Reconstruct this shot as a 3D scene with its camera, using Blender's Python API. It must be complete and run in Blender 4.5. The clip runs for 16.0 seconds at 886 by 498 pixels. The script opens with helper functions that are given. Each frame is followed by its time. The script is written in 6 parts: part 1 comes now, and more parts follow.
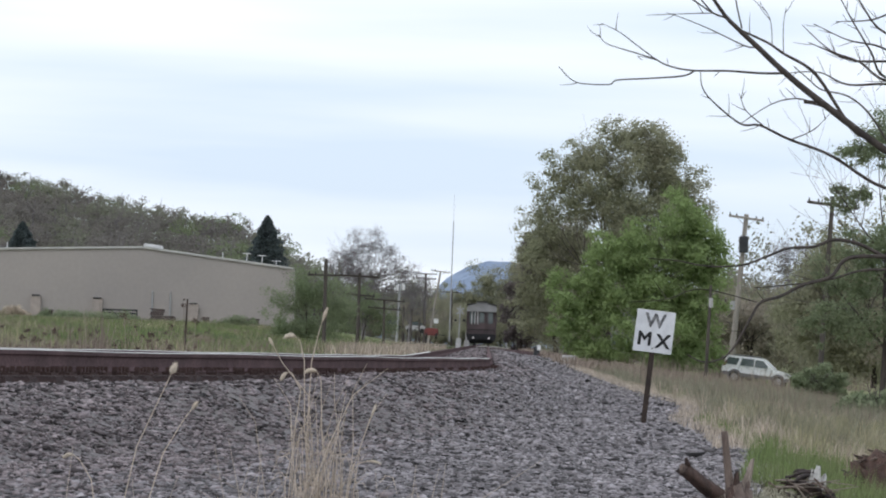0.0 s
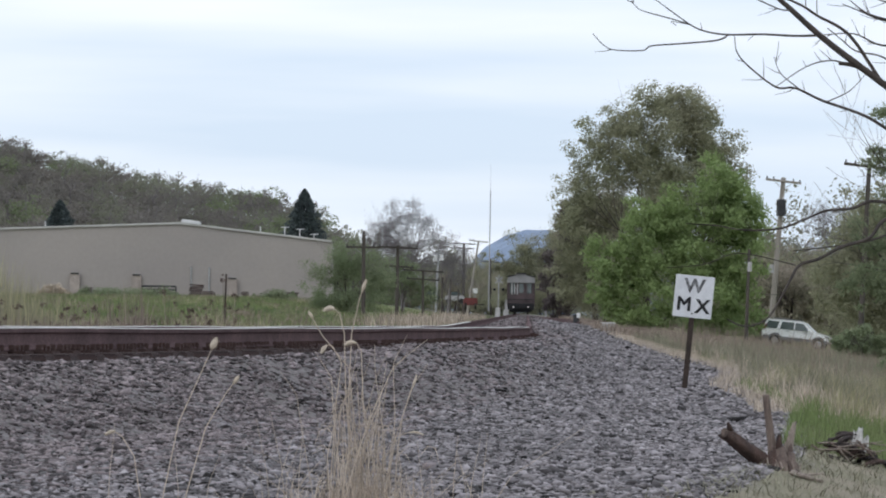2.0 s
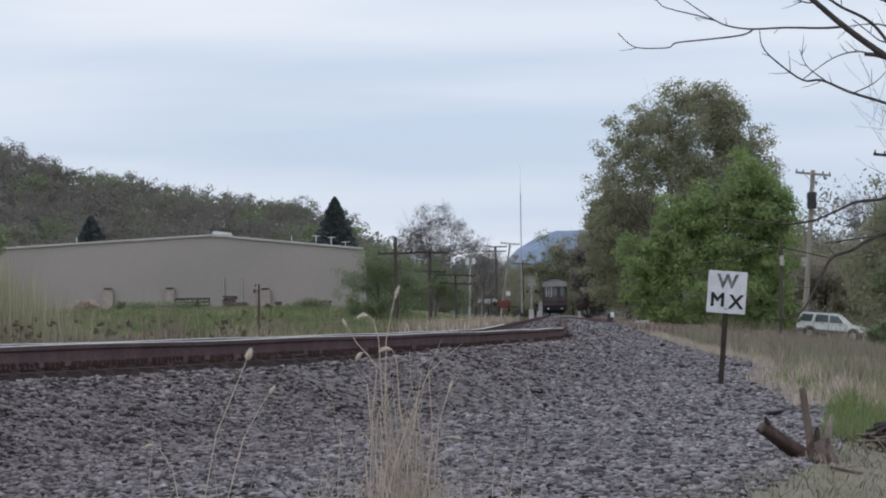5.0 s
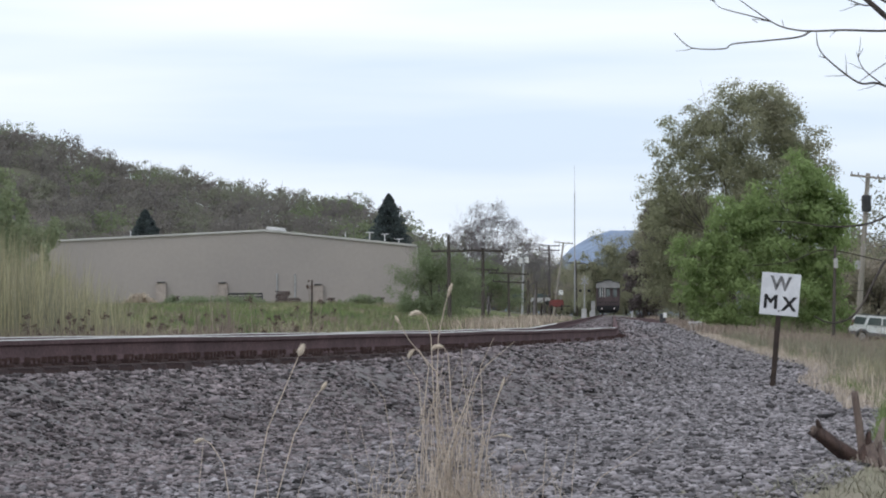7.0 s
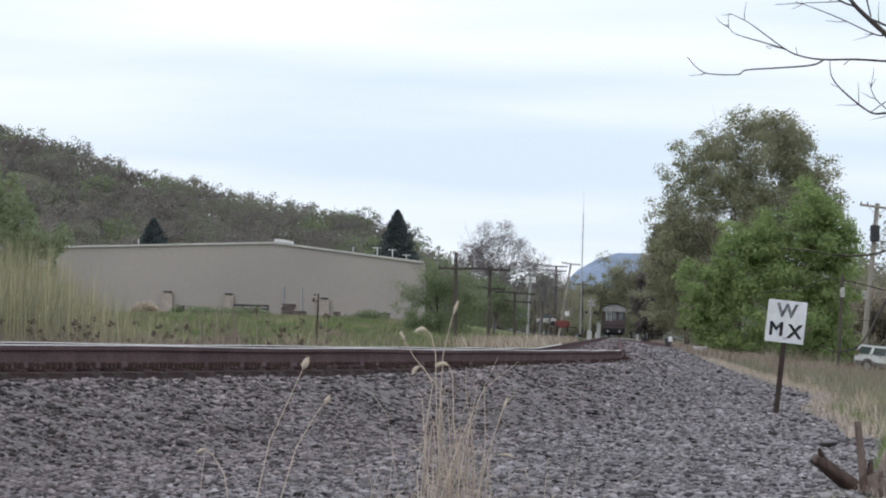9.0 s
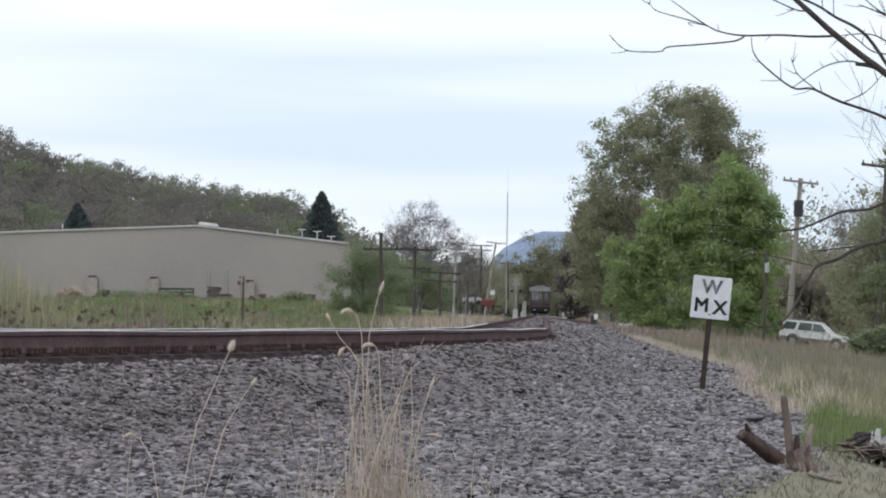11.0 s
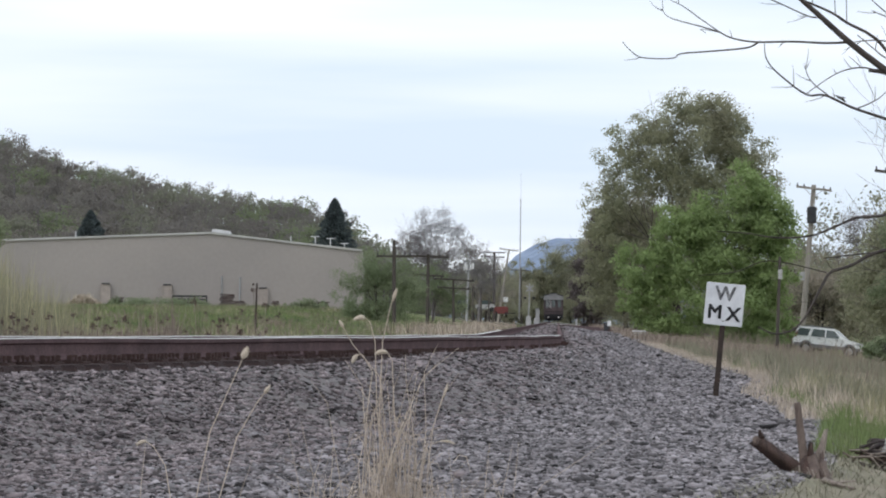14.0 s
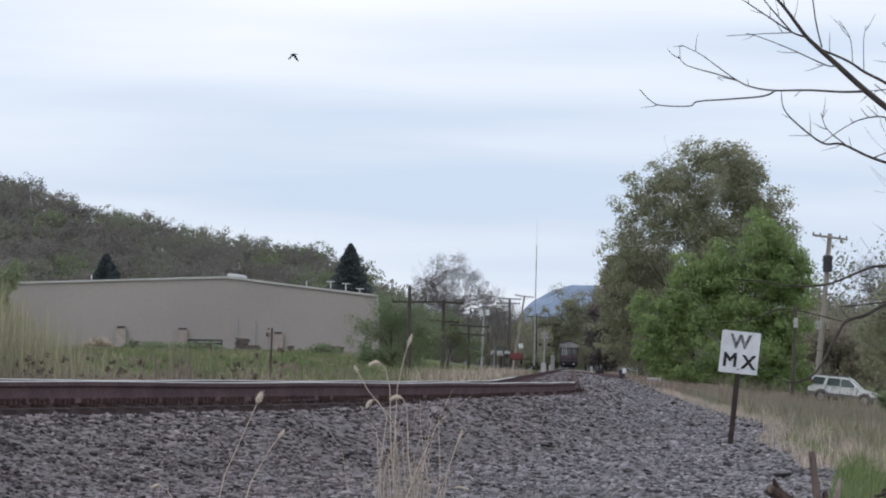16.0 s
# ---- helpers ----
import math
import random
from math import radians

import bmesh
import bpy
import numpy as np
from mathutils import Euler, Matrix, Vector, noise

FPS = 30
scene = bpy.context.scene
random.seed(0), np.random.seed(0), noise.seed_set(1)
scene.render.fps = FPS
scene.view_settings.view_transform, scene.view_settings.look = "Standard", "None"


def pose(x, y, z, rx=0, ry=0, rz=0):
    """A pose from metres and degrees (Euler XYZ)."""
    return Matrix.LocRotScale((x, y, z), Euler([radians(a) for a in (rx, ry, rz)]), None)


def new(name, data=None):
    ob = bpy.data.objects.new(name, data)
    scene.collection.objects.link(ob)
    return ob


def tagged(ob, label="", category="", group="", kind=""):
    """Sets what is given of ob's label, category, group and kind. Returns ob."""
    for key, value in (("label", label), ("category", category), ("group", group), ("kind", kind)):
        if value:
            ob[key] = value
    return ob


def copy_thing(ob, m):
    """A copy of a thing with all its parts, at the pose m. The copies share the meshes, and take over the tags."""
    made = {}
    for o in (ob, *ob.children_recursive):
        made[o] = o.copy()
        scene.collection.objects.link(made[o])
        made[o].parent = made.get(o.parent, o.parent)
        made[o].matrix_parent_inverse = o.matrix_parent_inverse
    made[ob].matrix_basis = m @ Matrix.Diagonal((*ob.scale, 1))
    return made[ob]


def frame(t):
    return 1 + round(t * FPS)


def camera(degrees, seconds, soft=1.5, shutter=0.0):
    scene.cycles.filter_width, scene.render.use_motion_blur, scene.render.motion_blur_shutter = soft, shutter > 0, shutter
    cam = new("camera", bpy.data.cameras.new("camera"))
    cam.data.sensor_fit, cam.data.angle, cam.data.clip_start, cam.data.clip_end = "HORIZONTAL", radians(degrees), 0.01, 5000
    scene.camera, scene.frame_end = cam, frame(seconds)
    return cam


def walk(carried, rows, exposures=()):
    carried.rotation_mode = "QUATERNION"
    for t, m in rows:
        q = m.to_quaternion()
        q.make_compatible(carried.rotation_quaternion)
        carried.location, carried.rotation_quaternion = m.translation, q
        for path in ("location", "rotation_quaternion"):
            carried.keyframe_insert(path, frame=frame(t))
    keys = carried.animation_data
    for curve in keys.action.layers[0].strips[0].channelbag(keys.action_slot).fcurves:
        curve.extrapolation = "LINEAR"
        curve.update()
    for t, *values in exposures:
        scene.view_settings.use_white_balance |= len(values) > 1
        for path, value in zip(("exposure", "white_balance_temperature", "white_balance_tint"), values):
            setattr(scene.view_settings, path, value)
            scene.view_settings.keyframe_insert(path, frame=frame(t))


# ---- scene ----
# The eye stands at (0, 0, 1) and only turns: seconds, yaw, pitch, roll in degrees.
TURNS = [
    (0.0, -2.0257, 1.5849, 1.859),
    (0.5, -2.2037, 1.8386, 1.547),
    (1.0, -2.0563, 1.8986, 1.533),
    (1.5, -1.8335, 1.4743, 1.369),
    (2.0, -1.4463, 1.1042, 0.663),
    (2.5, -1.3279, 1.2336, 0.246),
    (3.0, -1.2758, 1.4581, 0.773),
    (3.5, -1.2310, 2.2919, 0.397),
    (4.0, -1.3562, 2.1938, 0.293),
    (4.5, -1.9602, 2.2987, -0.779),
    (5.0, -0.9530, 1.1701, -1.166),
    (5.2, -0.2862, 0.8562, -0.657),
    (7.3, -0.0466, 1.3072, -0.265),
    (7.5, -0.0960, 1.3915, -0.072),
    (8.0, -0.0621, 1.3562, -0.349),
    (8.5, -0.0133, 1.4000, 0.057),
    (9.0, 0.0000, 1.4189, 1.300),
    (9.5, 0.0106, 1.3987, 0.956),
    (10.0, -0.6274, 1.2489, 1.191),
    (10.2, -0.9383, 1.1620, 0.842),
    (12.3, -1.1833, 1.1173, 0.239),
    (12.5, -1.1028, 1.1340, 0.106),
    (13.0, -0.9978, 1.1460, 0.253),
    (13.5, -0.9477, 1.1978, 0.518),
    (14.0, -0.9709, 1.2366, 0.439),
    (14.5, -1.0348, 1.7088, 0.345),
    (15.0, -1.1057, 2.4590, 0.957),
    (15.5, -0.9791, 2.5672, 1.096),
    (16.0, -0.7183, 1.9499, 0.873),
]


def eye_pose(yaw, pitch, roll):
    return pose(0, 0, 1) @ pose(0, 0, 0, 0, 0, yaw) @ pose(0, 0, 0, 90 + pitch) @ pose(0, 0, 0, 0, 0, roll)


cam = camera(13.755, 16.0, soft=2.0)
EXPOSURES = [(0.0, 0.0, 6430, 10), (2.0, -0.06, 6400, 10), (3.5, -0.05, 6400, 10), (4.0, -0.17, 6270, 12), (4.5, -0.24, 6260, 12), (5.0, -0.34, 6260, 12), (6.0, -0.1, 6350, 10),
             (7.5, 0.0, 6430, 10), (13.0, 0.04, 6500, 10), (14.0, 0.03, 6500, 10), (15.0, 0.0, 6420, 10), (16.0, -0.2, 6290, 12)]
walk(cam, [(t, eye_pose(a, b, c)) for t, a, b, c in TURNS], EXPOSURES)

# ---------------------------------------------------------------- sky and light
SUN_UP, SUN_ROUND = 48, 215


def sky():
    w = bpy.data.worlds.new("sky")
    scene.world = w
    w.use_nodes = True
    n, l = w.node_tree.nodes, w.node_tree.links
    n.clear()
    out, bg = n.new("ShaderNodeOutputWorld"), n.new("ShaderNodeBackground")
    air = n.new("ShaderNodeTexSky")
    air.sky_type, air.sun_disc = "NISHITA", False
    air.sun_elevation, air.sun_rotation = radians(SUN_UP), radians(SUN_ROUND)
    air.air_density, air.dust_density = 1.0, 1.2
    dim = n.new("ShaderNodeVectorMath")
    dim.operation = "SCALE"
    dim.inputs["Scale"].default_value = 0.10
    l.new(air.outputs[0], dim.inputs[0])
    # cloud deck: long flat streaks, finer towards the horizon
    co, mp = n.new("ShaderNodeTexCoord"), n.new("ShaderNodeMapping")
    mp.inputs["Scale"].default_value = (3.0, 3.0, 30.0)
    mp.inputs["Location"].default_value = (0.35, 0.0, 0.98)
    l.new(co.outputs["Generated"], mp.inputs["Vector"])
    nz = n.new("ShaderNodeTexNoise")
    nz.inputs["Scale"].default_value, nz.inputs["Detail"].default_value = 1.0, 5.0
    nz.inputs["Roughness"].default_value = 0.42
    l.new(mp.outputs[0], nz.inputs["Vector"])
    cov = n.new("ShaderNodeValToRGB")
    cov.color_ramp.elements[0].position, cov.color_ramp.elements[1].position = 0.36, 0.66
    cov.color_ramp.elements[0].color, cov.color_ramp.elements[1].color = (0.12, 0.12, 0.12, 1), (1, 1, 1, 1)
    l.new(nz.outputs["Fac"], cov.inputs["Fac"])
    blue = n.new("ShaderNodeMixRGB")
    blue.inputs["Fac"].default_value = 0.8
    blue.inputs["Color2"].default_value = (0.72, 0.87, 1.08, 1)
    l.new(dim.outputs[0], blue.inputs["Color1"])
    mix = n.new("ShaderNodeMixRGB")
    mix.inputs["Color2"].default_value = (1.16, 1.18, 1.20, 1)
    l.new(cov.outputs["Color"], mix.inputs["Fac"])
    l.new(blue.outputs[0], mix.inputs["Color1"])
    l.new(mix.outputs[0], bg.inputs["Color"])
    bg.inputs["Strength"].default_value = 1.0
    l.new(bg.outputs[0], out.inputs["Surface"])


sky()
sun = new("sun", bpy.data.lights.new("sun", "SUN"))
sun.data.energy, sun.data.angle, sun.data.color = 0.6, radians(35), (1, 0.96, 0.9)
sun.rotation_euler = (radians(90 - SUN_UP), 0, radians(180 - SUN_ROUND))


# ---------------------------------------------------------------- materials
def material(name, base, other=None, scale=8.0, rough=0.85, metal=0.0, bump=0.3, grain=60.0, spread=0.25, per="", stretch=(1, 1, 1), dist=0.02, gloss=None):
    """Two colours mixed by broad noise, a fine grain on top, and relief. per: 'object' or 'island' varies the value piece by piece."""
    m = bpy.data.materials.new(name)
    m.use_nodes = True
    n, l = m.node_tree.nodes, m.node_tree.links
    b = n["Principled BSDF"]
    b.inputs["Roughness"].default_value, b.inputs["Metallic"].default_value = rough, metal
    b.inputs["Specular IOR Level"].default_value = 0.3 if gloss is None else gloss
    co, mp = n.new("ShaderNodeTexCoord"), n.new("ShaderNodeMapping")
    mp.inputs["Scale"].default_value = stretch
    l.new(co.outputs["Object"], mp.inputs["Vector"])
    big, fine = n.new("ShaderNodeTexNoise"), n.new("ShaderNodeTexNoise")
    big.inputs["Scale"].default_value, big.inputs["Detail"].default_value = scale, 4
    fine.inputs["Scale"].default_value, fine.inputs["Detail"].default_value = grain, 3
    for t in (big, fine):
        l.new(mp.outputs[0], t.inputs["Vector"])
    ramp = n.new("ShaderNodeValToRGB")
    ramp.color_ramp.elements[0].position, ramp.color_ramp.elements[1].position = 0.35, 0.65
    l.new(big.outputs["Fac"], ramp.inputs["Fac"])
    mix = n.new("ShaderNodeMixRGB")
    other = other or tuple(c * 0.75 for c in base)
    mix.inputs["Color1"].default_value, mix.inputs["Color2"].default_value = (*base, 1), (*other, 1)
    l.new(ramp.outputs["Color"], mix.inputs["Fac"])
    hsv = n.new("ShaderNodeHueSaturation")
    l.new(mix.outputs[0], hsv.inputs["Color"])
    rng = n.new("ShaderNodeMapRange")
    rng.inputs["From Min"].default_value, rng.inputs["From Max"].default_value = (0.25, 0.75) if not per else (0, 1)
    rng.inputs["To Min"].default_value, rng.inputs["To Max"].default_value = 1 - spread, 1 + spread
    if per == "object":
        l.new(n.new("ShaderNodeObjectInfo").outputs["Random"], rng.inputs["Value"])
    elif per == "island":
        l.new(n.new("ShaderNodeNewGeometry").outputs["Random Per Island"], rng.inputs["Value"])
    else:
        l.new(fine.outputs["Fac"], rng.inputs["Value"])
    l.new(rng.outputs[0], hsv.inputs["Value"])
    l.new(hsv.outputs[0], b.inputs["Base Color"])
    if bump:
        bp = n.new("ShaderNodeBump")
        bp.inputs["Strength"].default_value, bp.inputs["Distance"].default_value = bump, dist
        l.new(fine.outputs["Fac"], bp.inputs["Height"])
        l.new(bp.outputs[0], b.inputs["Normal"])
    return m


def leafy(name, base, other, scale=0.5, spread=0.45):
    """Thin leaves: diffuse with some light coming through."""
    m = material(name, base, other, scale=scale, rough=0.7, bump=0, per="island", spread=spread, gloss=0.15)
    n, l = m.node_tree.nodes, m.node_tree.links
    b, out = n["Principled BSDF"], n["Material Output"]
    tr, mx = n.new("ShaderNodeBsdfTranslucent"), n.new("ShaderNodeMixShader")
    l.new(b.inputs["Base Color"].links[0].from_socket, tr.inputs["Color"])
    mx.inputs["Fac"].default_value = 0.45
    l.new(b.outputs[0], mx.inputs[1])
    l.new(tr.outputs[0], mx.inputs[2])
    l.new(mx.outputs[0], out.inputs["Surface"])
    return m


M = {
    "stone": material("ballast_stone", (0.232, 0.214, 0.222), (0.170, 0.156, 0.162), scale=0.6, per="island", spread=0.9, bump=0),
    "stone_one": material("single_stone", (0.19, 0.18, 0.185), (0.12, 0.115, 0.12), scale=9, per="object", spread=0.5, bump=0),
    "stained": material("stained_ballast_stone", (0.210, 0.180, 0.184), (0.143, 0.122, 0.125), scale=0.5, per="island", spread=0.9, bump=0),
    "rail": material("rusted_rail", (0.150, 0.102, 0.105), (0.108, 0.077, 0.080), scale=3, grain=40, rough=0.95, bump=0.4, dist=0.004, gloss=0.03),
    "railhead": material("worn_railhead", (0.56, 0.54, 0.51), (0.42, 0.40, 0.38), scale=4, rough=0.36, metal=0.7, bump=0.05, stretch=(1, 1, 1)),
    "plate": material("rusted_plate", (0.085, 0.05, 0.045), (0.06, 0.04, 0.037), scale=10, rough=0.9),
    "tie": material("creosoted_wood", (0.085, 0.055, 0.053), (0.045, 0.033, 0.033), scale=5, grain=50, stretch=(0.3, 3, 3)),
    "signwhite": material("weathered_white_paint", (0.72, 0.73, 0.76), (0.60, 0.61, 0.64), scale=6, grain=90, rough=0.6, spread=0.08, bump=0.1),
    "black": material("black_paint", (0.025, 0.025, 0.027), (0.04, 0.04, 0.042), scale=30, rough=0.75, gloss=0.1),
    "faded": material("faded_black_paint", (0.07, 0.07, 0.075), (0.24, 0.24, 0.25), scale=30, rough=0.7),
    "post": material("dark_rusted_post", (0.060, 0.042, 0.035), (0.035, 0.028, 0.025), scale=7, rough=0.85),
    "wood": material("grey_weathered_wood", (0.215, 0.165, 0.14), (0.115, 0.085, 0.075), scale=5, grain=45, stretch=(4, 4, 0.5), bump=0.6),
    "rotwood": material("rotten_wood", (0.10, 0.064, 0.054), (0.058, 0.04, 0.036), scale=8, grain=40, stretch=(3, 3, 0.6), bump=0.7),
    "palewood": material("bleached_wood", (0.36, 0.30, 0.26), (0.22, 0.18, 0.155), scale=7, grain=45, stretch=(4, 4, 0.5), bump=0.6),
    "redearth": material("reddish_earth", (0.15, 0.092, 0.075), (0.09, 0.06, 0.052), scale=9, grain=70, bump=0.8, dist=0.03),
    "darkbark": material("dark_curled_bark", (0.075, 0.058, 0.055), (0.045, 0.037, 0.037), scale=12, grain=60, bump=0.7),
    "poleold": material("old_pole_wood", (0.095, 0.08, 0.07), (0.06, 0.052, 0.048), scale=2, stretch=(4, 4, 0.3)),
    "polepale": material("pale_pole_wood", (0.34, 0.31, 0.275), (0.25, 0.225, 0.2), scale=2, stretch=(4, 4, 0.3)),
    "bark": material("bark", (0.085, 0.070, 0.062), (0.05, 0.042, 0.04), scale=4, grain=30, bump=0.7, stretch=(2, 2, 0.6)),
    "twig": material("bare_twigs", (0.115, 0.095, 0.09), (0.075, 0.062, 0.06), scale=2, bump=0),
    "paletwig": material("pale_bare_twigs", (0.215, 0.195, 0.205), (0.16, 0.145, 0.152), scale=0.5, bump=0),
    "siding": material("beige_metal_siding", (0.352, 0.316, 0.300), (0.318, 0.288, 0.276), scale=0.12, grain=2, rough=0.55, spread=0.04, bump=0),
    "trim": material("pale_roof_trim", (0.50, 0.49, 0.47), (0.40, 0.39, 0.38), scale=0.5, rough=0.6),
    "whitemetal": material("white_metal", (0.72, 0.72, 0.72), (0.6, 0.6, 0.61), scale=1, rough=0.5, bump=0),
    "darkmetal": material("dark_metal", (0.05, 0.05, 0.055), (0.035, 0.035, 0.038), scale=3, rough=0.6, bump=0),
    "steel": material("galvanised_steel", (0.42, 0.42, 0.43), (0.33, 0.33, 0.34), scale=3, rough=0.5, metal=0.4, bump=0),
    "concrete": material("pinkish_concrete", (0.40, 0.34, 0.31), (0.32, 0.28, 0.26), scale=2, rough=0.9),
    "carpaint": material("white_car_paint", (0.92, 0.92, 0.93), (0.88, 0.885, 0.9), scale=1, rough=0.25, spread=0.03, bump=0, gloss=0.5),
    "cargrey": material("grey_car_cladding", (0.18, 0.18, 0.19), (0.14, 0.14, 0.15), scale=3, rough=0.6, bump=0),
    "tyre": material("tyre_rubber", (0.025, 0.025, 0.026), (0.04, 0.038, 0.036), scale=9, rough=0.9),
    "red": material("red_paint", (0.20, 0.05, 0.048), (0.14, 0.045, 0.042), scale=2, rough=0.6, bump=0),
    "coach": material("maroon_coach_paint", (0.095, 0.068, 0.07), (0.07, 0.053, 0.056), scale=0.8, rough=0.5, bump=0),
    "coachroof": material("grey_coach_roof", (0.30, 0.295, 0.30), (0.22, 0.215, 0.22), scale=0.9, rough=0.7, bump=0),
    "coachpost": material("pale_coach_trim", (0.46, 0.45, 0.45), (0.36, 0.35, 0.35), scale=2, rough=0.6, bump=0),
    "feather": material("black_feathers", (0.025, 0.024, 0.026), (0.04, 0.038, 0.04), scale=20, bump=0),
    "straw": material("dry_straw", (0.54, 0.455, 0.37), (0.42, 0.35, 0.29), scale=1.2, per="island", spread=0.35, bump=0),
    "seedhead": material("dry_seed_head", (0.64, 0.56, 0.46), (0.52, 0.44, 0.355), scale=60, grain=400, bump=0.6, dist=0.003),
    "deadweed": material("reddish_dead_weeds", (0.29, 0.235, 0.195), (0.215, 0.17, 0.14), scale=0.6, per="island", spread=0.4, bump=0),
    "drystalk": material("grey_dry_stalks", (0.265, 0.25, 0.19), (0.20, 0.20, 0.135), scale=0.5, per="island", spread=0.35, bump=0),
    "darkseed": material("dark_seed_clusters", (0.13, 0.085, 0.072), (0.09, 0.065, 0.055), scale=6, bump=0),
    "grass": leafy("green_grass", (0.155, 0.225, 0.075), (0.22, 0.25, 0.125), spread=0.3),
    "fieldgrass": leafy("field_grass", (0.125, 0.175, 0.08), (0.225, 0.225, 0.135), scale=0.08),
    "reed": leafy("yellow_green_reeds", (0.32, 0.305, 0.175), (0.40, 0.36, 0.25), scale=0.3),
    "leafbright": leafy("fresh_green_leaves", (0.30, 0.38, 0.165), (0.25, 0.33, 0.14), scale=0.35, spread=0.14),
    "leafolive": leafy("olive_young_leaves", (0.315, 0.305, 0.215), (0.335, 0.345, 0.225), scale=0.25, spread=0.10),
    "leafbrown": leafy("brown_buds", (0.33, 0.29, 0.235), (0.32, 0.31, 0.22), scale=0.25, spread=0.12),
    "leafdark": leafy("dark_evergreen_needles", (0.095, 0.115, 0.12), (0.11, 0.135, 0.13), scale=0.6),
    "leafvine": leafy("dark_vine_leaves", (0.17, 0.145, 0.145), (0.18, 0.155, 0.145), scale=0.4),
    "leafbush": leafy("shrub_leaves", (0.215, 0.262, 0.15), (0.25, 0.28, 0.18), scale=0.3, spread=0.25),
    "wood_a": leafy("hill_wood_olive", (0.23, 0.235, 0.18), (0.26, 0.265, 0.20), scale=0.05, spread=0.10),
    "wood_b": leafy("hill_wood_brown", (0.215, 0.20, 0.185), (0.245, 0.225, 0.20), scale=0.05, spread=0.10),
    "wood_c": leafy("hill_wood_green", (0.215, 0.255, 0.15), (0.245, 0.275, 0.17), scale=0.05, spread=0.10),
    # the far hill's blue is distance haze mixed into its base colour
    "hillblue": material("haze_tinted_far_hill", (0.215, 0.27, 0.375), (0.25, 0.305, 0.40), scale=0.01, grain=0.05, rough=1, bump=0, gloss=0),
    "insulator": material("white_porcelain", (0.7, 0.7, 0.72), rough=0.3, scale=4, bump=0),
}


def glass(name, tint, rough=0.06):
    m = bpy.data.materials.new(name)
    m.use_nodes = True
    b = m.node_tree.nodes["Principled BSDF"]
    b.inputs["Base Color"].default_value = (*tint, 1)
    b.inputs["Roughness"].default_value = rough
    b.inputs["Specular IOR Level"].default_value = 0.6
    return m


M["glass"] = glass("dark_window_glass", (0.085, 0.105, 0.105))
M["lamp"] = bpy.data.materials.new("lit_marker_lamp")
M["lamp"].use_nodes = True
_b = M["lamp"].node_tree.nodes["Principled BSDF"]
_b.inputs["Base Color"].default_value = (0.9, 0.8, 0.8, 1)
_b.inputs["Emission Color"].default_value = (1, 0.85, 0.82, 1)
_b.inputs["Emission Strength"].default_value = 0.05


def ground_material():
    """Gravel by the track, grass and dead stalks away from it."""
    m = bpy.data.materials.new("gravel_and_turf")
    m.use_nodes = True
    n, l = m.node_tree.nodes, m.node_tree.links
    b = n["Principled BSDF"]
    b.inputs["Roughness"].default_value = 0.95
    b.inputs["Specular IOR Level"].default_value = 0.1
    co = n.new("ShaderNodeTexCoord")

    def tex(scale, detail=4):
        t = n.new("ShaderNodeTexNoise")
        t.inputs["Scale"].default_value, t.inputs["Detail"].default_value = scale, detail
        l.new(co.outputs["Object"], t.inputs["Vector"])
        return t

    def mixed(fac, a, c):
        x = n.new("ShaderNodeMixRGB")
        for sock, v in ((x.inputs["Fac"], fac), (x.inputs["Color1"], a), (x.inputs["Color2"], c)):
            if isinstance(v, tuple):
                sock.default_value = (*v, 1)
            else:
                l.new(v, sock)
        return x.outputs[0]

    def ramped(sock, lo, hi):
        r = n.new("ShaderNodeMapRange")
        r.inputs["From Min"].default_value, r.inputs["From Max"].default_value = lo, hi
        l.new(sock, r.inputs["Value"])
        return r.outputs[0]
    vor = n.new("ShaderNodeTexVoronoi")
    vor.inputs["Scale"].default_value = 17
    l.new(co.outputs["Object"], vor.inputs["Vector"])
    sep = n.new("ShaderNodeSeparateColor")
    l.new(vor.outputs["Color"], sep.inputs[0])
    gravel = mixed(ramped(sep.outputs[0], 0.0, 1.0), (0.12, 0.11, 0.113), (0.27, 0.25, 0.256))
    gravel = mixed(ramped(tex(0.7, 5).outputs["Fac"], 0.3, 0.75), gravel, (0.165, 0.15, 0.143))
    straw = mixed(ramped(tex(1.3).outputs["Fac"], 0.35, 0.65), (0.29, 0.25, 0.20), (0.205, 0.19, 0.135))
    turf = mixed(ramped(tex(0.06).outputs["Fac"], 0.4, 0.6), (0.15, 0.19, 0.08), (0.25, 0.24, 0.14))
    kind = n.new("ShaderNodeAttribute")
    kind.attribute_name = "cover"
    sp = n.new("ShaderNodeSeparateColor")
    l.new(kind.outputs["Color"], sp.inputs[0])
    col = mixed(sp.outputs[0], turf, gravel)
    col = mixed(sp.outputs[1], col, straw)
    litter = mixed(ramped(tex(0.03).outputs["Fac"], 0.4, 0.6), (0.13, 0.115, 0.10), (0.12, 0.12, 0.085))
    col = mixed(sp.outputs[2], col, litter)
    l.new(col, b.inputs["Base Color"])
    bp = n.new("ShaderNodeBump")
    bp.inputs["Strength"].default_value, bp.inputs["Distance"].default_value = 0.8, 0.03
    l.new(vor.outputs["Distance"], bp.inputs["Height"])
    l.new(bp.outputs[0], b.inputs["Normal"])
    return m


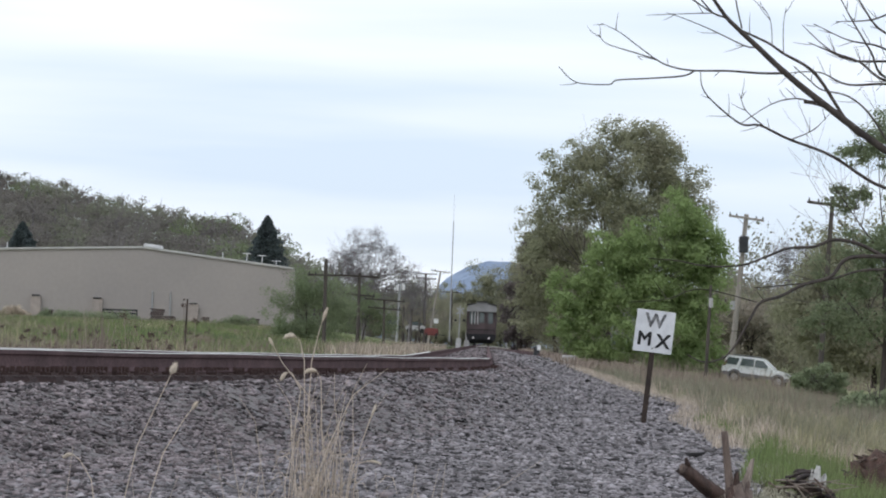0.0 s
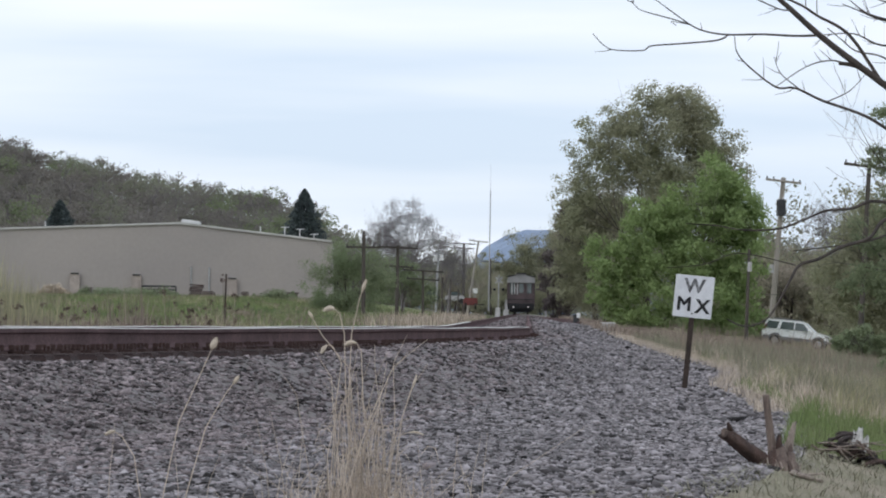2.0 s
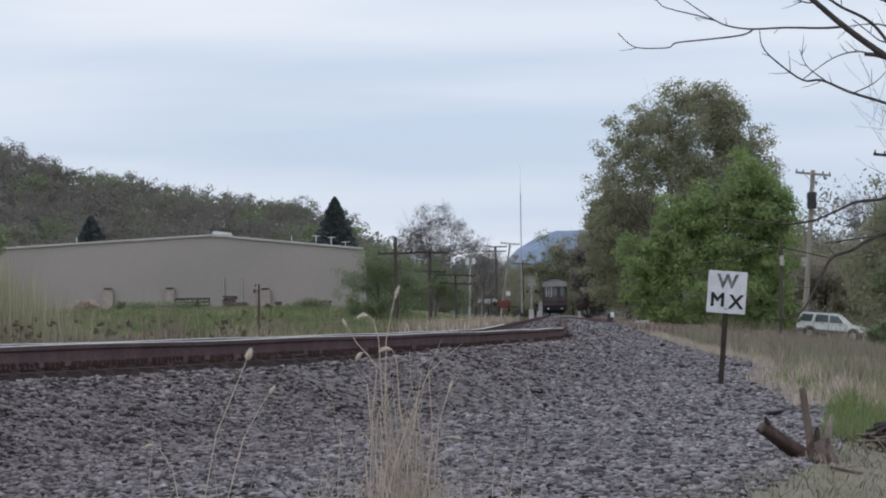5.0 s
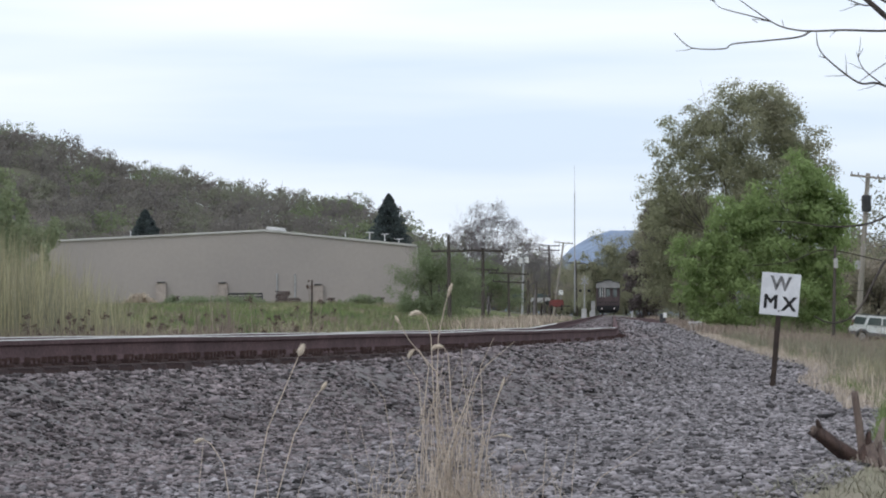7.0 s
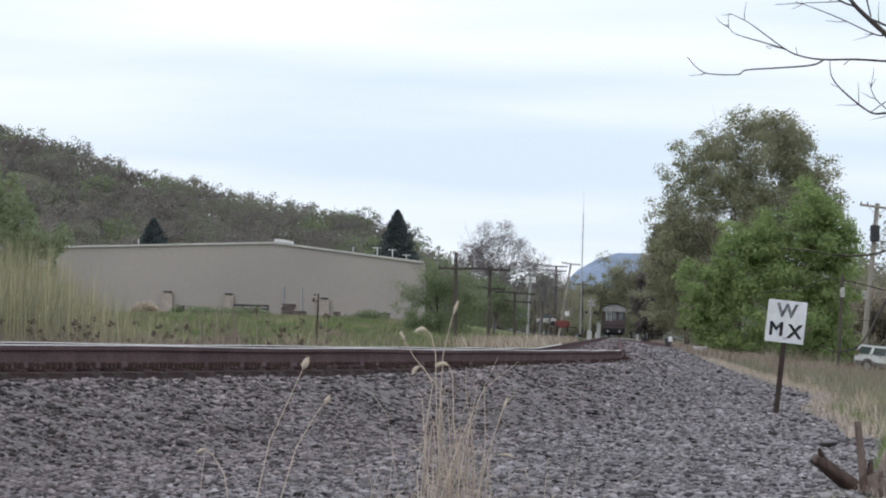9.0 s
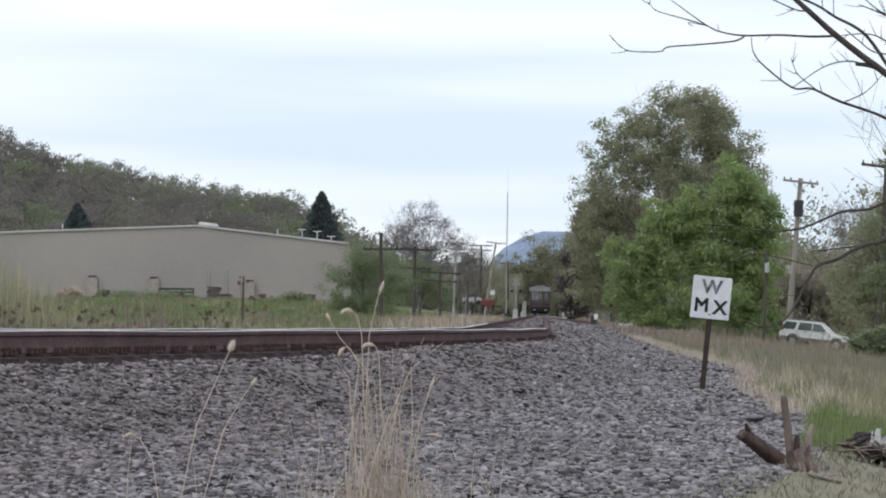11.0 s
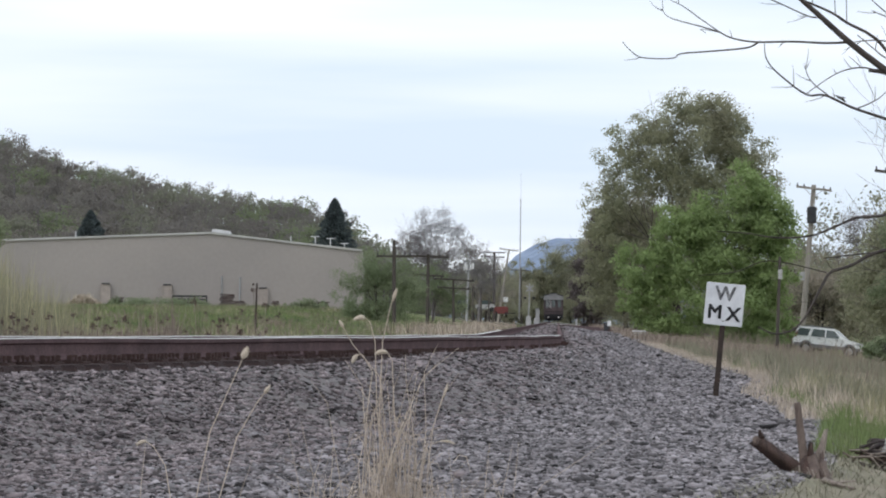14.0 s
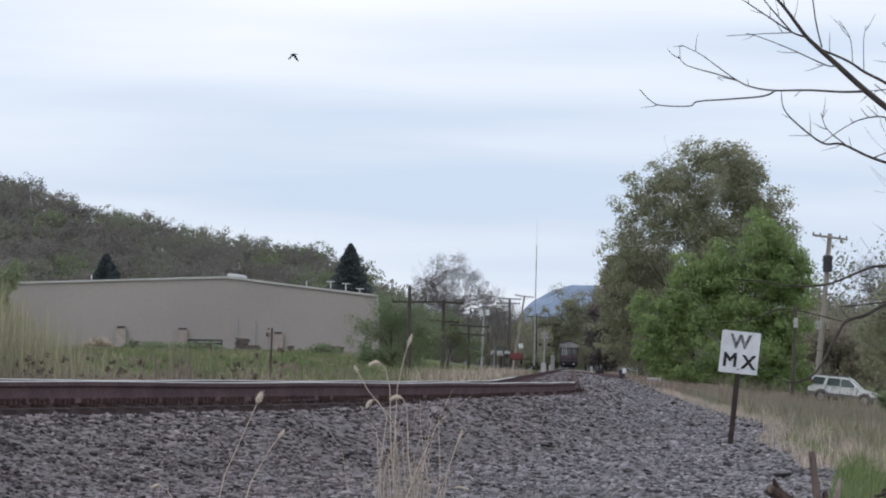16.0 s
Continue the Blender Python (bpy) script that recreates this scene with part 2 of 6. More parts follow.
# ---------------------------------------------------------------- small builders
def mesh_from(name, verts, faces, mats, smooth=False):
    me = bpy.data.meshes.new(name)
    me.from_pydata([tuple(v) for v in verts], [], [tuple(int(i) for i in f) for f in faces])
    for m in (mats if isinstance(mats, (list, tuple)) else [mats]):
        me.materials.append(m)
    if smooth:
        me.polygons.foreach_set("use_smooth", [True] * len(me.polygons))
    me.update()
    return me


def big_mesh(name, verts, faces, mat):
    """Fast route for many faces of one size, from numpy arrays."""
    me = bpy.data.meshes.new(name)
    k = faces.shape[1]
    me.vertices.add(len(verts))
    me.vertices.foreach_set("co", np.ascontiguousarray(verts, dtype=np.float32).ravel())
    me.loops.add(faces.size)
    me.loops.foreach_set("vertex_index", np.ascontiguousarray(faces, dtype=np.int32).ravel())
    me.polygons.add(len(faces))
    me.polygons.foreach_set("loop_start", np.arange(0, faces.size, k, dtype=np.int32))
    me.polygons.foreach_set("loop_total", np.full(len(faces), k, dtype=np.int32))
    me.materials.append(mat)
    me.update(calc_edges=True)
    me.validate()
    return me


def part(name, bm, mat, parent=None, label="", smooth=False):
    """One bmesh as one mesh object under a thing or a part."""
    me = bpy.data.meshes.new(name)
    bm.to_mesh(me)
    bm.free()
    me.materials.append(mat)
    if smooth:
        me.polygons.foreach_set("use_smooth", [True] * len(me.polygons))
    ob = new(name, me)
    ob.parent = parent
    return tagged(ob, label)


def held(name, me, parent, label=""):
    ob = new(name, me)
    ob.parent = parent
    return tagged(ob, label)


def thing(name, m, label, category, group="", kind=""):
    ob = new(name)
    ob.matrix_basis = m
    return tagged(ob, label, category, group, kind)


def box(bm, centre, size, bevel=0.0, m=None):
    r = bmesh.ops.create_cube(bm, size=1.0)["verts"]
    for v in r:
        v.co = Vector((v.co.x * size[0], v.co.y * size[1], v.co.z * size[2]))
    if bevel:
        es = list({e for v in r for e in v.link_edges})
        r = bmesh.ops.bevel(bm, geom=es, offset=bevel, segments=2, affect="EDGES")["verts"]
        r = list({v for v in r if v.is_valid})
    t = Matrix.Translation(centre) @ (m or Matrix())
    done = set()
    for v in r:
        for w in {q for f in v.link_faces for q in f.verts} | {v}:
            if w not in done:
                done.add(w)
                w.co = t @ w.co
    return bm


def boxed(centre, size, bevel=0.0, m=None):
    return box(bmesh.new(), centre, size, bevel, m)


def cyl(p, q, r0, r1=None, sides=10):
    """A capped tapered rod from p to q, as a bmesh."""
    bm = bmesh.new()
    p, q = Vector(p), Vector(q)
    d = q - p
    m = Matrix.Translation((p + q) / 2) @ d.to_track_quat("Z", "Y").to_matrix().to_4x4()
    bmesh.ops.create_cone(bm, cap_ends=True, segments=sides, radius1=r0, radius2=r0 if r1 is None else r1, depth=d.length, matrix=m)
    return bm


def tube_arrays(pts, radii, sides=6):
    """Vertices and quads of a tube along points, tapering by radii."""
    pts = [Vector(p) for p in pts]
    vs, fs = [], []
    for i, p in enumerate(pts):
        d = (pts[min(i + 1, len(pts) - 1)] - pts[max(i - 1, 0)]).normalized()
        a = d.orthogonal().normalized() if i == 0 else (a - d * a.dot(d)).normalized()
        b = d.cross(a)
        for k in range(sides):
            w = 2 * math.pi * k / sides
            vs.append(p + (a * math.cos(w) + b * math.sin(w)) * radii[i])
    for i in range(len(pts) - 1):
        for k in range(sides):
            fs.append((i * sides + k, i * sides + (k + 1) % sides, (i + 1) * sides + (k + 1) % sides, (i + 1) * sides + k))
    return vs, fs


def tubes(name, runs, mat, parent=None, sides=6, label=""):
    vs, fs = [], []
    for pts, radii in runs:
        v, f = tube_arrays(pts, radii, sides)
        o = len(vs)
        vs += v
        fs += [tuple(i + o for i in q) for q in f]
    ob = new(name, mesh_from(name, vs, fs, mat, smooth=True))
    ob.parent = parent
    return tagged(ob, label)


# ---------------------------------------------------------------- lie of the land
def rail_x(y):
    """The near rail in plan: a left-hand curve of 175 m radius, then straight."""
    y = np.asarray(y, dtype=float)
    c = np.minimum(y, 66.4) - 29.5
    return -2.44 + 0.26 * c - c * c / 350 + 0.0484 * np.maximum(y - 66.4, 0)


def rail_slope(y):
    return np.where(np.asarray(y) < 66.4, 0.26 - (np.asarray(y, dtype=float) - 29.5) / 175, 0.0484)


def rail_z(y):
    return 0.9 + 0.0024 * np.maximum(np.asarray(y, dtype=float) - 66, 0)


def step(a, b, v):
    t = np.clip((v - a) / (b - a), 0, 1)
    return t * t * (3 - 2 * t)


def bench_edge(y):
    """How far right of the near rail the gravel reaches."""
    return np.interp(y, [0, 18, 24, 34, 45, 72, 122, 400], [7.6, 6.95, 6.35, 5.1, 3.6, 3.0, 2.9, 2.6])


def land(x, y):
    """Height of the ground."""
    x, y = np.asarray(x, dtype=float), np.asarray(y, dtype=float)
    u = (x - rail_x(y)) / np.sqrt(1 + rail_slope(y) ** 2)
    zr = rail_z(y)
    bench = zr - 0.74 + np.clip((y - 20) * 0.0022, 0, 0.40)
    top = zr - 0.205 - 0.058 * step(44, 33, y) + 0.012 * np.sin(y * 3.1) * np.sin(y * 1.3 + x)
    z = top + (bench - top) * np.clip((u - 0.74) / 1.23, 0, 1)
    e = bench_edge(y)
    z = z - 0.42 * step(e, e + 2.0, u) - (0.7 + 0.0016 * np.clip(y, 0, 240)) * step(e + 2, e + 14, u)
    z = z + 0.045 * np.maximum(u - 30, 0) * step(30, 60, u)
    left = np.clip(-u - 2.1, 0, None)
    field = 0.32 + 0.0063 * np.clip(y, 0, 520)
    fz = np.where(left > 0, zr - 0.205 - 0.55 * np.clip(left / 1.2, 0, 1), z)
    z = np.where(left > 0, fz + (field - fz) * step(1.5, 26, left), z)
    # wooded hill behind the warehouse
    az = x / np.maximum(y, 1)
    crest = np.interp(az, [-0.30, -0.17, -0.122, -0.105, -0.089, -0.074, -0.058, -0.040, -0.025, -0.007, 0.002, 0.02],
                      [0.10, 0.074, 0.0580, 0.0540, 0.0485, 0.0440, 0.0395, 0.0355, 0.0345, 0.0290, 0.0235, 0.008])
    rise = np.maximum(crest * 850 - 6.5, 3.0)
    z = z + (rise - 3.9) * step(540, 850, y) * step(0.03, -0.02, az)
    return z


def build_ground():
    xs = np.concatenate([-np.geomspace(1500, 9.2, 70), np.arange(-9, 9.01, 0.2), np.geomspace(9.2, 1500, 70)])
    ys = np.concatenate([-np.geomspace(80, 1, 10), np.arange(0, 14, 1.0), np.arange(14, 70, 0.4), np.geomspace(70.4, 2600, 130)])
    gx, gy = np.meshgrid(xs, ys)
    rng = np.random.default_rng(3)
    gz = land(gx, gy) + rng.normal(0, 0.006, gx.shape)
    nx, ny = len(xs), len(ys)
    v = np.stack([gx, gy, gz], -1).reshape(-1, 3)
    i = (np.arange(ny - 1)[:, None] * nx + np.arange(nx - 1)[None, :]).ravel()
    f = np.stack([i, i + 1, i + nx + 1, i + nx], -1)
    me = big_mesh("ground", v, f, ground_material())
    me.polygons.foreach_set("use_smooth", [True] * len(me.polygons))
    u = (gx - rail_x(gy)) / np.sqrt(1 + rail_slope(gy) ** 2)
    e = bench_edge(gy)
    wob = 0.25 * np.sin(gy * 1.7) + 0.2 * np.sin(gy * 0.6 + 1)
    gravel = step(-3.6, -2.9, u) * (1 - step(e - 0.2 + wob, e + 0.5 + wob, u))
    dry = step(e - 0.2 + wob, e + 0.4 + wob, u) * (1 - step(e + 6, e + 12, u)) + step(-7, -4, u) * (1 - step(-3.6, -2.9, u)) * 0.6
    c = me.color_attributes.new("cover", "FLOAT_COLOR", "POINT")
    data = np.stack([gravel, np.clip(dry, 0, 1), step(500, 560, gy), np.ones_like(dry)], -1)
    c.data.foreach_set("color", data.astype(np.float32).ravel())
    tagged(new("ground", me), "grey gravel track bench running into grassy land", "ground", kind="structure")


build_ground()


def far_hill():
    n = 60
    vs, fs = [], []
    for i in range(n):
        a = -0.02 + 0.16 * i / (n - 1)
        h = np.interp(a, [-0.02, 0.028, 0.035, 0.0415, 0.047, 0.054, 0.07, 0.14], [0.0, 0.008, 0.0185, 0.0230, 0.0246, 0.0248, 0.022, 0.010])
        h += 0.00015 * math.sin(i * 1.3) + 0.0001 * math.sin(i * 3.1)
        for dy, s in ((2650, -0.1), (3500, 1.0), (4200, 0.3)):
            vs.append((a * 3500, dy, 1 + h * 3500 * s))
    for i in range(n - 1):
        for k in range(2):
            o = i * 3 + k
            fs.append((o, o + 3, o + 4, o + 1))
    tagged(new("backdrop_far_hill", mesh_from("far_hill", vs, fs, M["hillblue"], True)), "wooded hill far down the valley, coloured blue for haze", "hill", kind="structure")


far_hill()


# ---------------------------------------------------------------- railway
RAIL_SECTION = [(-0.076, 0), (0.076, 0), (0.076, 0.012), (0.022, 0.028), (0.010, 0.045), (0.010, 0.128), (0.034, 0.140), (0.037, 0.173),
                (0.031, 0.181), (-0.031, 0.181), (-0.037, 0.173), (-0.034, 0.140), (-0.010, 0.128), (-0.010, 0.045), (-0.022, 0.028), (-0.076, 0.012)]


def track_point(y, off):
    """A place beside the near rail: off metres to its right, at rail-top height, and the heading."""
    s = float(rail_slope(y))
    k = math.sqrt(1 + s * s)
    return Vector((float(rail_x(y)) + off / k, y - off * s / k, float(rail_z(y)))), math.atan(s)


def rail_mesh(off, ys):
    vs, fs, mi = [], [], []
    n = len(RAIL_SECTION)
    for y in ys:
        p, a = track_point(y, off)
        wob = 0.004 * math.sin(y * 0.9 + off) * min(1, max(0, (70 - y) / 10))
        for sx, sz in RAIL_SECTION:
            vs.append((p.x + sx * math.cos(a), p.y - sx * math.sin(a), p.z - 0.181 + sz + wob))
    for i in range(len(ys) - 1):
        for k in range(n):
            fs.append((i * n + k, i * n + (k + 1) % n, (i + 1) * n + (k + 1) % n, (i + 1) * n + k))
            # worn head; its glint is set by material: bright nearby, rust colour farther off
            mi.append(1 if k in (7, 8, 9) and ys[i] < (62 if off == 0 else 92) else 0)
    me = mesh_from("rail", vs, fs, [M["rail"], M["railhead"]])
    me.polygons.foreach_set("material_index", mi)
    return me


def build_track():
    t = thing("railway_track", Matrix(), "curved single railway track on grey ballast with rusty rails", "railway track", kind="structure")
    ys = list(np.arange(4, 100, 0.8)) + list(np.arange(100, 760, 6.0))
    held("rail", rail_mesh(0, ys), t, "rusty steel rail with a worn bright head")
    held("rail", rail_mesh(-1.505, ys), t, "rusty steel rail with a worn bright head")
    bm = bmesh.new()
    box(bm, (0, 0, 0), (2.6, 0.22, 0.18), 0.012)
    tie = bpy.data.meshes.new("tie")
    bm.to_mesh(tie)
    bm.free()
    tie.materials.append(M["tie"])
    bm = bmesh.new()
    box(bm, (0, 0, 0), (0.36, 0.19, 0.02), 0.004)
    plate = bpy.data.meshes.new("tie_plate")
    bm.to_mesh(plate)
    bm.free()
    plate.materials.append(M["plate"])
    bm = bmesh.new()
    box(bm, (0, 0, 0), (0.018, 0.018, 0.06))
    box(bm, (-0.012, 0, 0.035), (0.05, 0.032, 0.022))
    spike = bpy.data.meshes.new("spike")
    bm.to_mesh(spike)
    bm.free()
    spike.materials.append(M["plate"])
    bm = bmesh.new()
    box(bm, (0, 0, 0.012), (0.05, 0.026, 0.05), 0.006)
    box(bm, (-0.06, 0, -0.012), (0.16, 0.026, 0.02), 0.004)
    anchor = bpy.data.meshes.new("rail_anchor")
    bm.to_mesh(anchor)
    bm.free()
    anchor.materials.append(M["plate"])
    rng = random.Random(5)
    y = 12.0
    while y < 68:
        p, a = track_point(y, -0.7525 + rng.uniform(-0.05, 0.05))
        ob = held("tie", tie, t)
        ob.matrix_basis = pose(p.x, p.y, p.z - 0.181 - 0.02 - 0.09, 0, 0, -math.degrees(a) + rng.uniform(-1.5, 1.5))
        if 16 < y < 48:
            for dy in (-0.17, 0.17):
                an = held("rail_anchor", anchor, ob)
                an.matrix_basis = pose(0.7525 + 0.092, dy, 0.122)
        for off in (0.7525, -0.7525):
            pl = held("tie_plate", plate, ob)
            pl.matrix_basis = pose(off, 0, 0.098)
            for side, dy in ((0.1, 0.05), (0.1, -0.05), (-0.1, 0.05), (-0.1, -0.05)):
                if off < 0 and y > 40:
                    continue
                sp = held("spike", spike, pl)
                sp.matrix_basis = pose(side, dy, 0.005 + rng.uniform(0, 0.015), 0, 0, 0 if side > 0 else 180)
        y += 0.53 * math.cos(a)
    vs, fs = [], []
    while y < 420:
        p, a = track_point(y, -0.7525)
        m = pose(p.x, p.y, p.z - 0.29, 0, 0, -math.degrees(a))
        o = len(vs)
        for sx, sy, sz in ((-1, -1, 1), (1, -1, 1), (1, 1, 1), (-1, 1, 1), (-1, -1, -1), (1, -1, -1), (1, 1, -1), (-1, 1, -1)):
            vs.append(m @ Vector((sx * 1.3, sy * 0.11, sz * 0.09)))
        fs += [(o, o + 1, o + 2, o + 3), (o, o + 4, o + 5, o + 1), (o + 1, o + 5, o + 6, o + 2), (o + 3, o + 7, o + 4, o)]
        y += 0.53
    tagged(held("far_ties", mesh_from("far_ties", vs, fs, M["tie"]), t), "creosoted wooden ties in ballast", kind="stuff")


build_track()


def build_siding():
    """A second track that leaves towards the trees."""
    t = thing("siding_track", Matrix(), "rusty disused siding track half sunk in gravel", "railway track", kind="structure")
    for off in (0.0, 1.5):
        runs = []
        for y in np.arange(196, 330, 4.0):
            k = (330 - y) / 130
            x = float(rail_x(y)) + 0.2 + 2.5 * k * k + off * min(1, 0.3 + k)
            runs.append((x, y, float(rail_z(y)) - 0.10 - 0.12 * k))
        vs, fs = [], []
        for x, y, z in runs:
            for sx, sz in ((-0.04, -0.3), (-0.04, 0.0), (0.04, 0.0), (0.04, -0.3)):
                vs.append((x + sx, y, z + sz))
        for i in range(len(runs) - 1):
            for k in range(3):
                fs.append((i * 4 + k, i * 4 + k + 1, i * 4 + k + 5, i * 4 + k + 4))
        held("rail", mesh_from("siding_rail", vs, fs, M["rail"]), t)


build_siding()


# ---------------------------------------------------------------- vegetation builders
def leaf_cloud(centres, size, rng, squash=0.6, facing=None):
    """Small bent leaves at the centres, turned at random or, with facing, mostly with their faces outwards."""
    n = len(centres)
    a = rng.normal(size=(n, 3))
    if facing is not None:
        out = facing + 0.55 * rng.normal(size=(n, 3))
        a = np.cross(a, out)
    a /= np.linalg.norm(a, axis=1)[:, None] + 1e-9
    b = np.cross(a, rng.normal(size=(n, 3)) if facing is None else out)
    b /= np.linalg.norm(b, axis=1)[:, None] + 1e-9
    s = size * rng.uniform(0.5, 1.3, (n, 1))
    c = np.cross(a, b)
    v = np.stack([centres - a * s * 0.5, centres + b * s * squash * 0.5 + c * s * 0.1, centres + a * s * 0.5, centres - b * s * squash * 0.5 + c * s * 0.1], 1).reshape(-1, 3)
    i = np.arange(n)[:, None] * 4
    return v, i + np.array([[0, 1, 2, 3]])


def limb_runs(base, top, rng, levels=3, kids=4, r0=0.25, spread=0.55, bend=0.12, up=0.25, shrink=0.6):
    """Recursive limbs: lists of (points, radii) and the twig ends."""
    runs, ends = [], []

    def grow(p, d, length, r, lev):
        pts, radii = [p.copy()], [r]
        q = p.copy()
        d = d.copy()
        for i in range(4):
            d = (d + Vector((rng.uniform(-bend, bend), rng.uniform(-bend, bend), rng.uniform(-bend, bend) + (up * 0.2 if lev else 0)))).normalized()
            q = q + d * length / 4
            pts.append(q.copy())
            radii.append(max(r * (1 - 0.17 * (i + 1)), 0.006))
        runs.append((pts, radii))
        if lev >= levels:
            ends.append(pts[2])
            ends.append(q)
            return
        for k in range(kids + (2 if lev == 0 else 0)):
            f = rng.uniform(0.35, 1.0)
            i = min(int(f * 4), 3)
            s = pts[i].lerp(pts[i + 1], f * 4 - i)
            w = rng.uniform(0, 2 * math.pi)
            out = d.orthogonal().normalized()
            out = Matrix.Rotation(w, 3, d) @ out
            nd = (d * (1 - spread) + out * (spread + rng.uniform(0, 0.3)) + Vector((0, 0, up))).normalized()
            grow(s, nd, length * shrink * rng.uniform(0.75, 1.15), radii[i] * 0.6, lev + 1)
        grow(q, d, length * shrink, radii[-1], lev + 1)

    b, t = Vector(base), Vector(top)
    grow(b, (t - b).normalized(), (t - b).length * 0.48, r0, 0)
    return runs, ends


def blob_points(n, lobes, rng, shell=0.55):
    """Points spread over a set of uneven lobes (centre, radii), denser towards their skin."""
    w = np.array([r[0] * r[1] * r[2] for _, r in lobes]) ** 0.67
    pick = rng.choice(len(lobes), n, p=w / w.sum())
    d = rng.normal(size=(n, 3))
    d /= np.linalg.norm(d, axis=1)[:, None]
    rad = rng.uniform(shell, 1.0, n) ** 0.7 * (1 + 0.10 * rng.normal(size=n))
    c = np.array([l[0] for l in lobes])[pick]
    r = np.array([l[1] for l in lobes])[pick]
    return c + d * rad[:, None] * r, d


def sub_lobes(lobes, per, rng, size=0.38):
    """Breaks big lobes into many small clumps on their skin so that the outline is uneven."""
    out = []
    for c, r in lobes:
        for _ in range(per):
            d = rng.normal(size=3)
            d /= np.linalg.norm(d)
            k = rng.uniform(0.25, 1.02)
            f = size * rng.uniform(0.55, 1.25)
            m = (r[0] + r[1] + r[2]) / 3
            out.append((np.array(c) + d * k * np.array(r), np.array([m * f, m * f, m * f * 0.8])))
    return out


def tree(name, base, height, lobes, leaves, size, mat, label, category="tree", seed=1, trunk=0.22, per=40, bark="bark", group="", lsize=0.38, levels=3, grow=1.0, squash=0.6, kids=4):
    """A trunk with limbs and a crown of leaf clumps. lobes: centre and radii above the base, in metres."""
    rng, prng = np.random.default_rng(seed), random.Random(seed)
    t = thing(name, Matrix.Translation(base), label, category, group)
    runs, ends = limb_runs((0, 0, -0.3), (prng.uniform(-0.4, 0.4), prng.uniform(-0.4, 0.4), height * 0.97), prng, r0=trunk, levels=levels, kids=kids)
    tubes("trunk", runs[:1], M[bark], t, sides=8)
    tagged(tubes("branchwork", runs[1:], M["twig"] if bark == "bark" else M[bark], t, sides=3), kind="stuff")
    clumps = sub_lobes(lobes, per, rng, lsize)
    pts, out = blob_points(leaves, clumps, rng, 0.1)
    pts = pts * grow
    if pts.shape[0]:
        pts[:, 2] = np.maximum(pts[:, 2], 0.15)
        v, f = leaf_cloud(pts, size, rng, squash, out if squash > 0.3 else None)
        held("crown", big_mesh("crown", v, f, M[mat]), t)
    return t


def blades(pos, height, width, rng, lean=0.35, segs=2):
    """Grass blades as narrow bent strips that end in a point."""
    n = len(pos)
    a = rng.uniform(0, 2 * math.pi, n)
    side = np.stack([np.cos(a), np.sin(a), np.zeros(n)], 1)
    b = a + math.pi / 2 + rng.normal(0, 0.5, n)
    out = np.stack([np.cos(b), np.sin(b), np.zeros(n)], 1) * (rng.uniform(0, 1, n) * lean)[:, None]
    h = (height * rng.uniform(0.5, 1.25, n))[:, None] if np.isscalar(height) else height[:, None] * rng.uniform(0.6, 1.2, (n, 1))
    w = width * rng.uniform(0.6, 1.3, (n, 1))
    up = np.array([[0, 0, 1.0]])
    mid = pos + up * h * 0.55 + out * h * 0.35
    tip = pos + up * h * 0.97 + out * h
    v = np.stack([pos - side * w * 0.5, pos + side * w * 0.5, mid + side * w * 0.4, mid - side * w * 0.4, tip], 1).reshape(-1, 3)
    i = np.arange(n)[:, None] * 5
    f = np.concatenate([i + np.array([[0, 1, 2]]), i + np.array([[0, 2, 3]]), i + np.array([[3, 2, 4]])])
    return v, f


def turf(name, xy, height, width, mat, label, category, seed, lean=0.35):
    rng = np.random.default_rng(seed)
    pos = np.column_stack([xy, land(xy[:, 0], xy[:, 1]) - 0.02])
    v, f = blades(pos, height, width, rng, lean)
    return tagged(new(name, big_mesh(name, v, f, M[mat])), label, category, kind="stuff")


def tufts(name, xy, per, radius, height, width, mat, label, category, seed, lean=0.7):
    """Clumped grass: a bundle of blades at each place."""
    rng = np.random.default_rng(seed)
    n = len(xy)
    r = radius * rng.uniform(0.5, 1.4, (n, 1, 1))
    p = (xy[:, None, :] + rng.normal(size=(n, per, 2)) * r).reshape(-1, 2)
    h = np.repeat(height * rng.uniform(0.5, 1.3, n), per)
    pos = np.column_stack([p, land(p[:, 0], p[:, 1]) - 0.02])
    v, f = blades(pos, h, width, rng, lean)
    return tagged(new(name, big_mesh(name, v, f, M[mat])), label, category, kind="stuff")

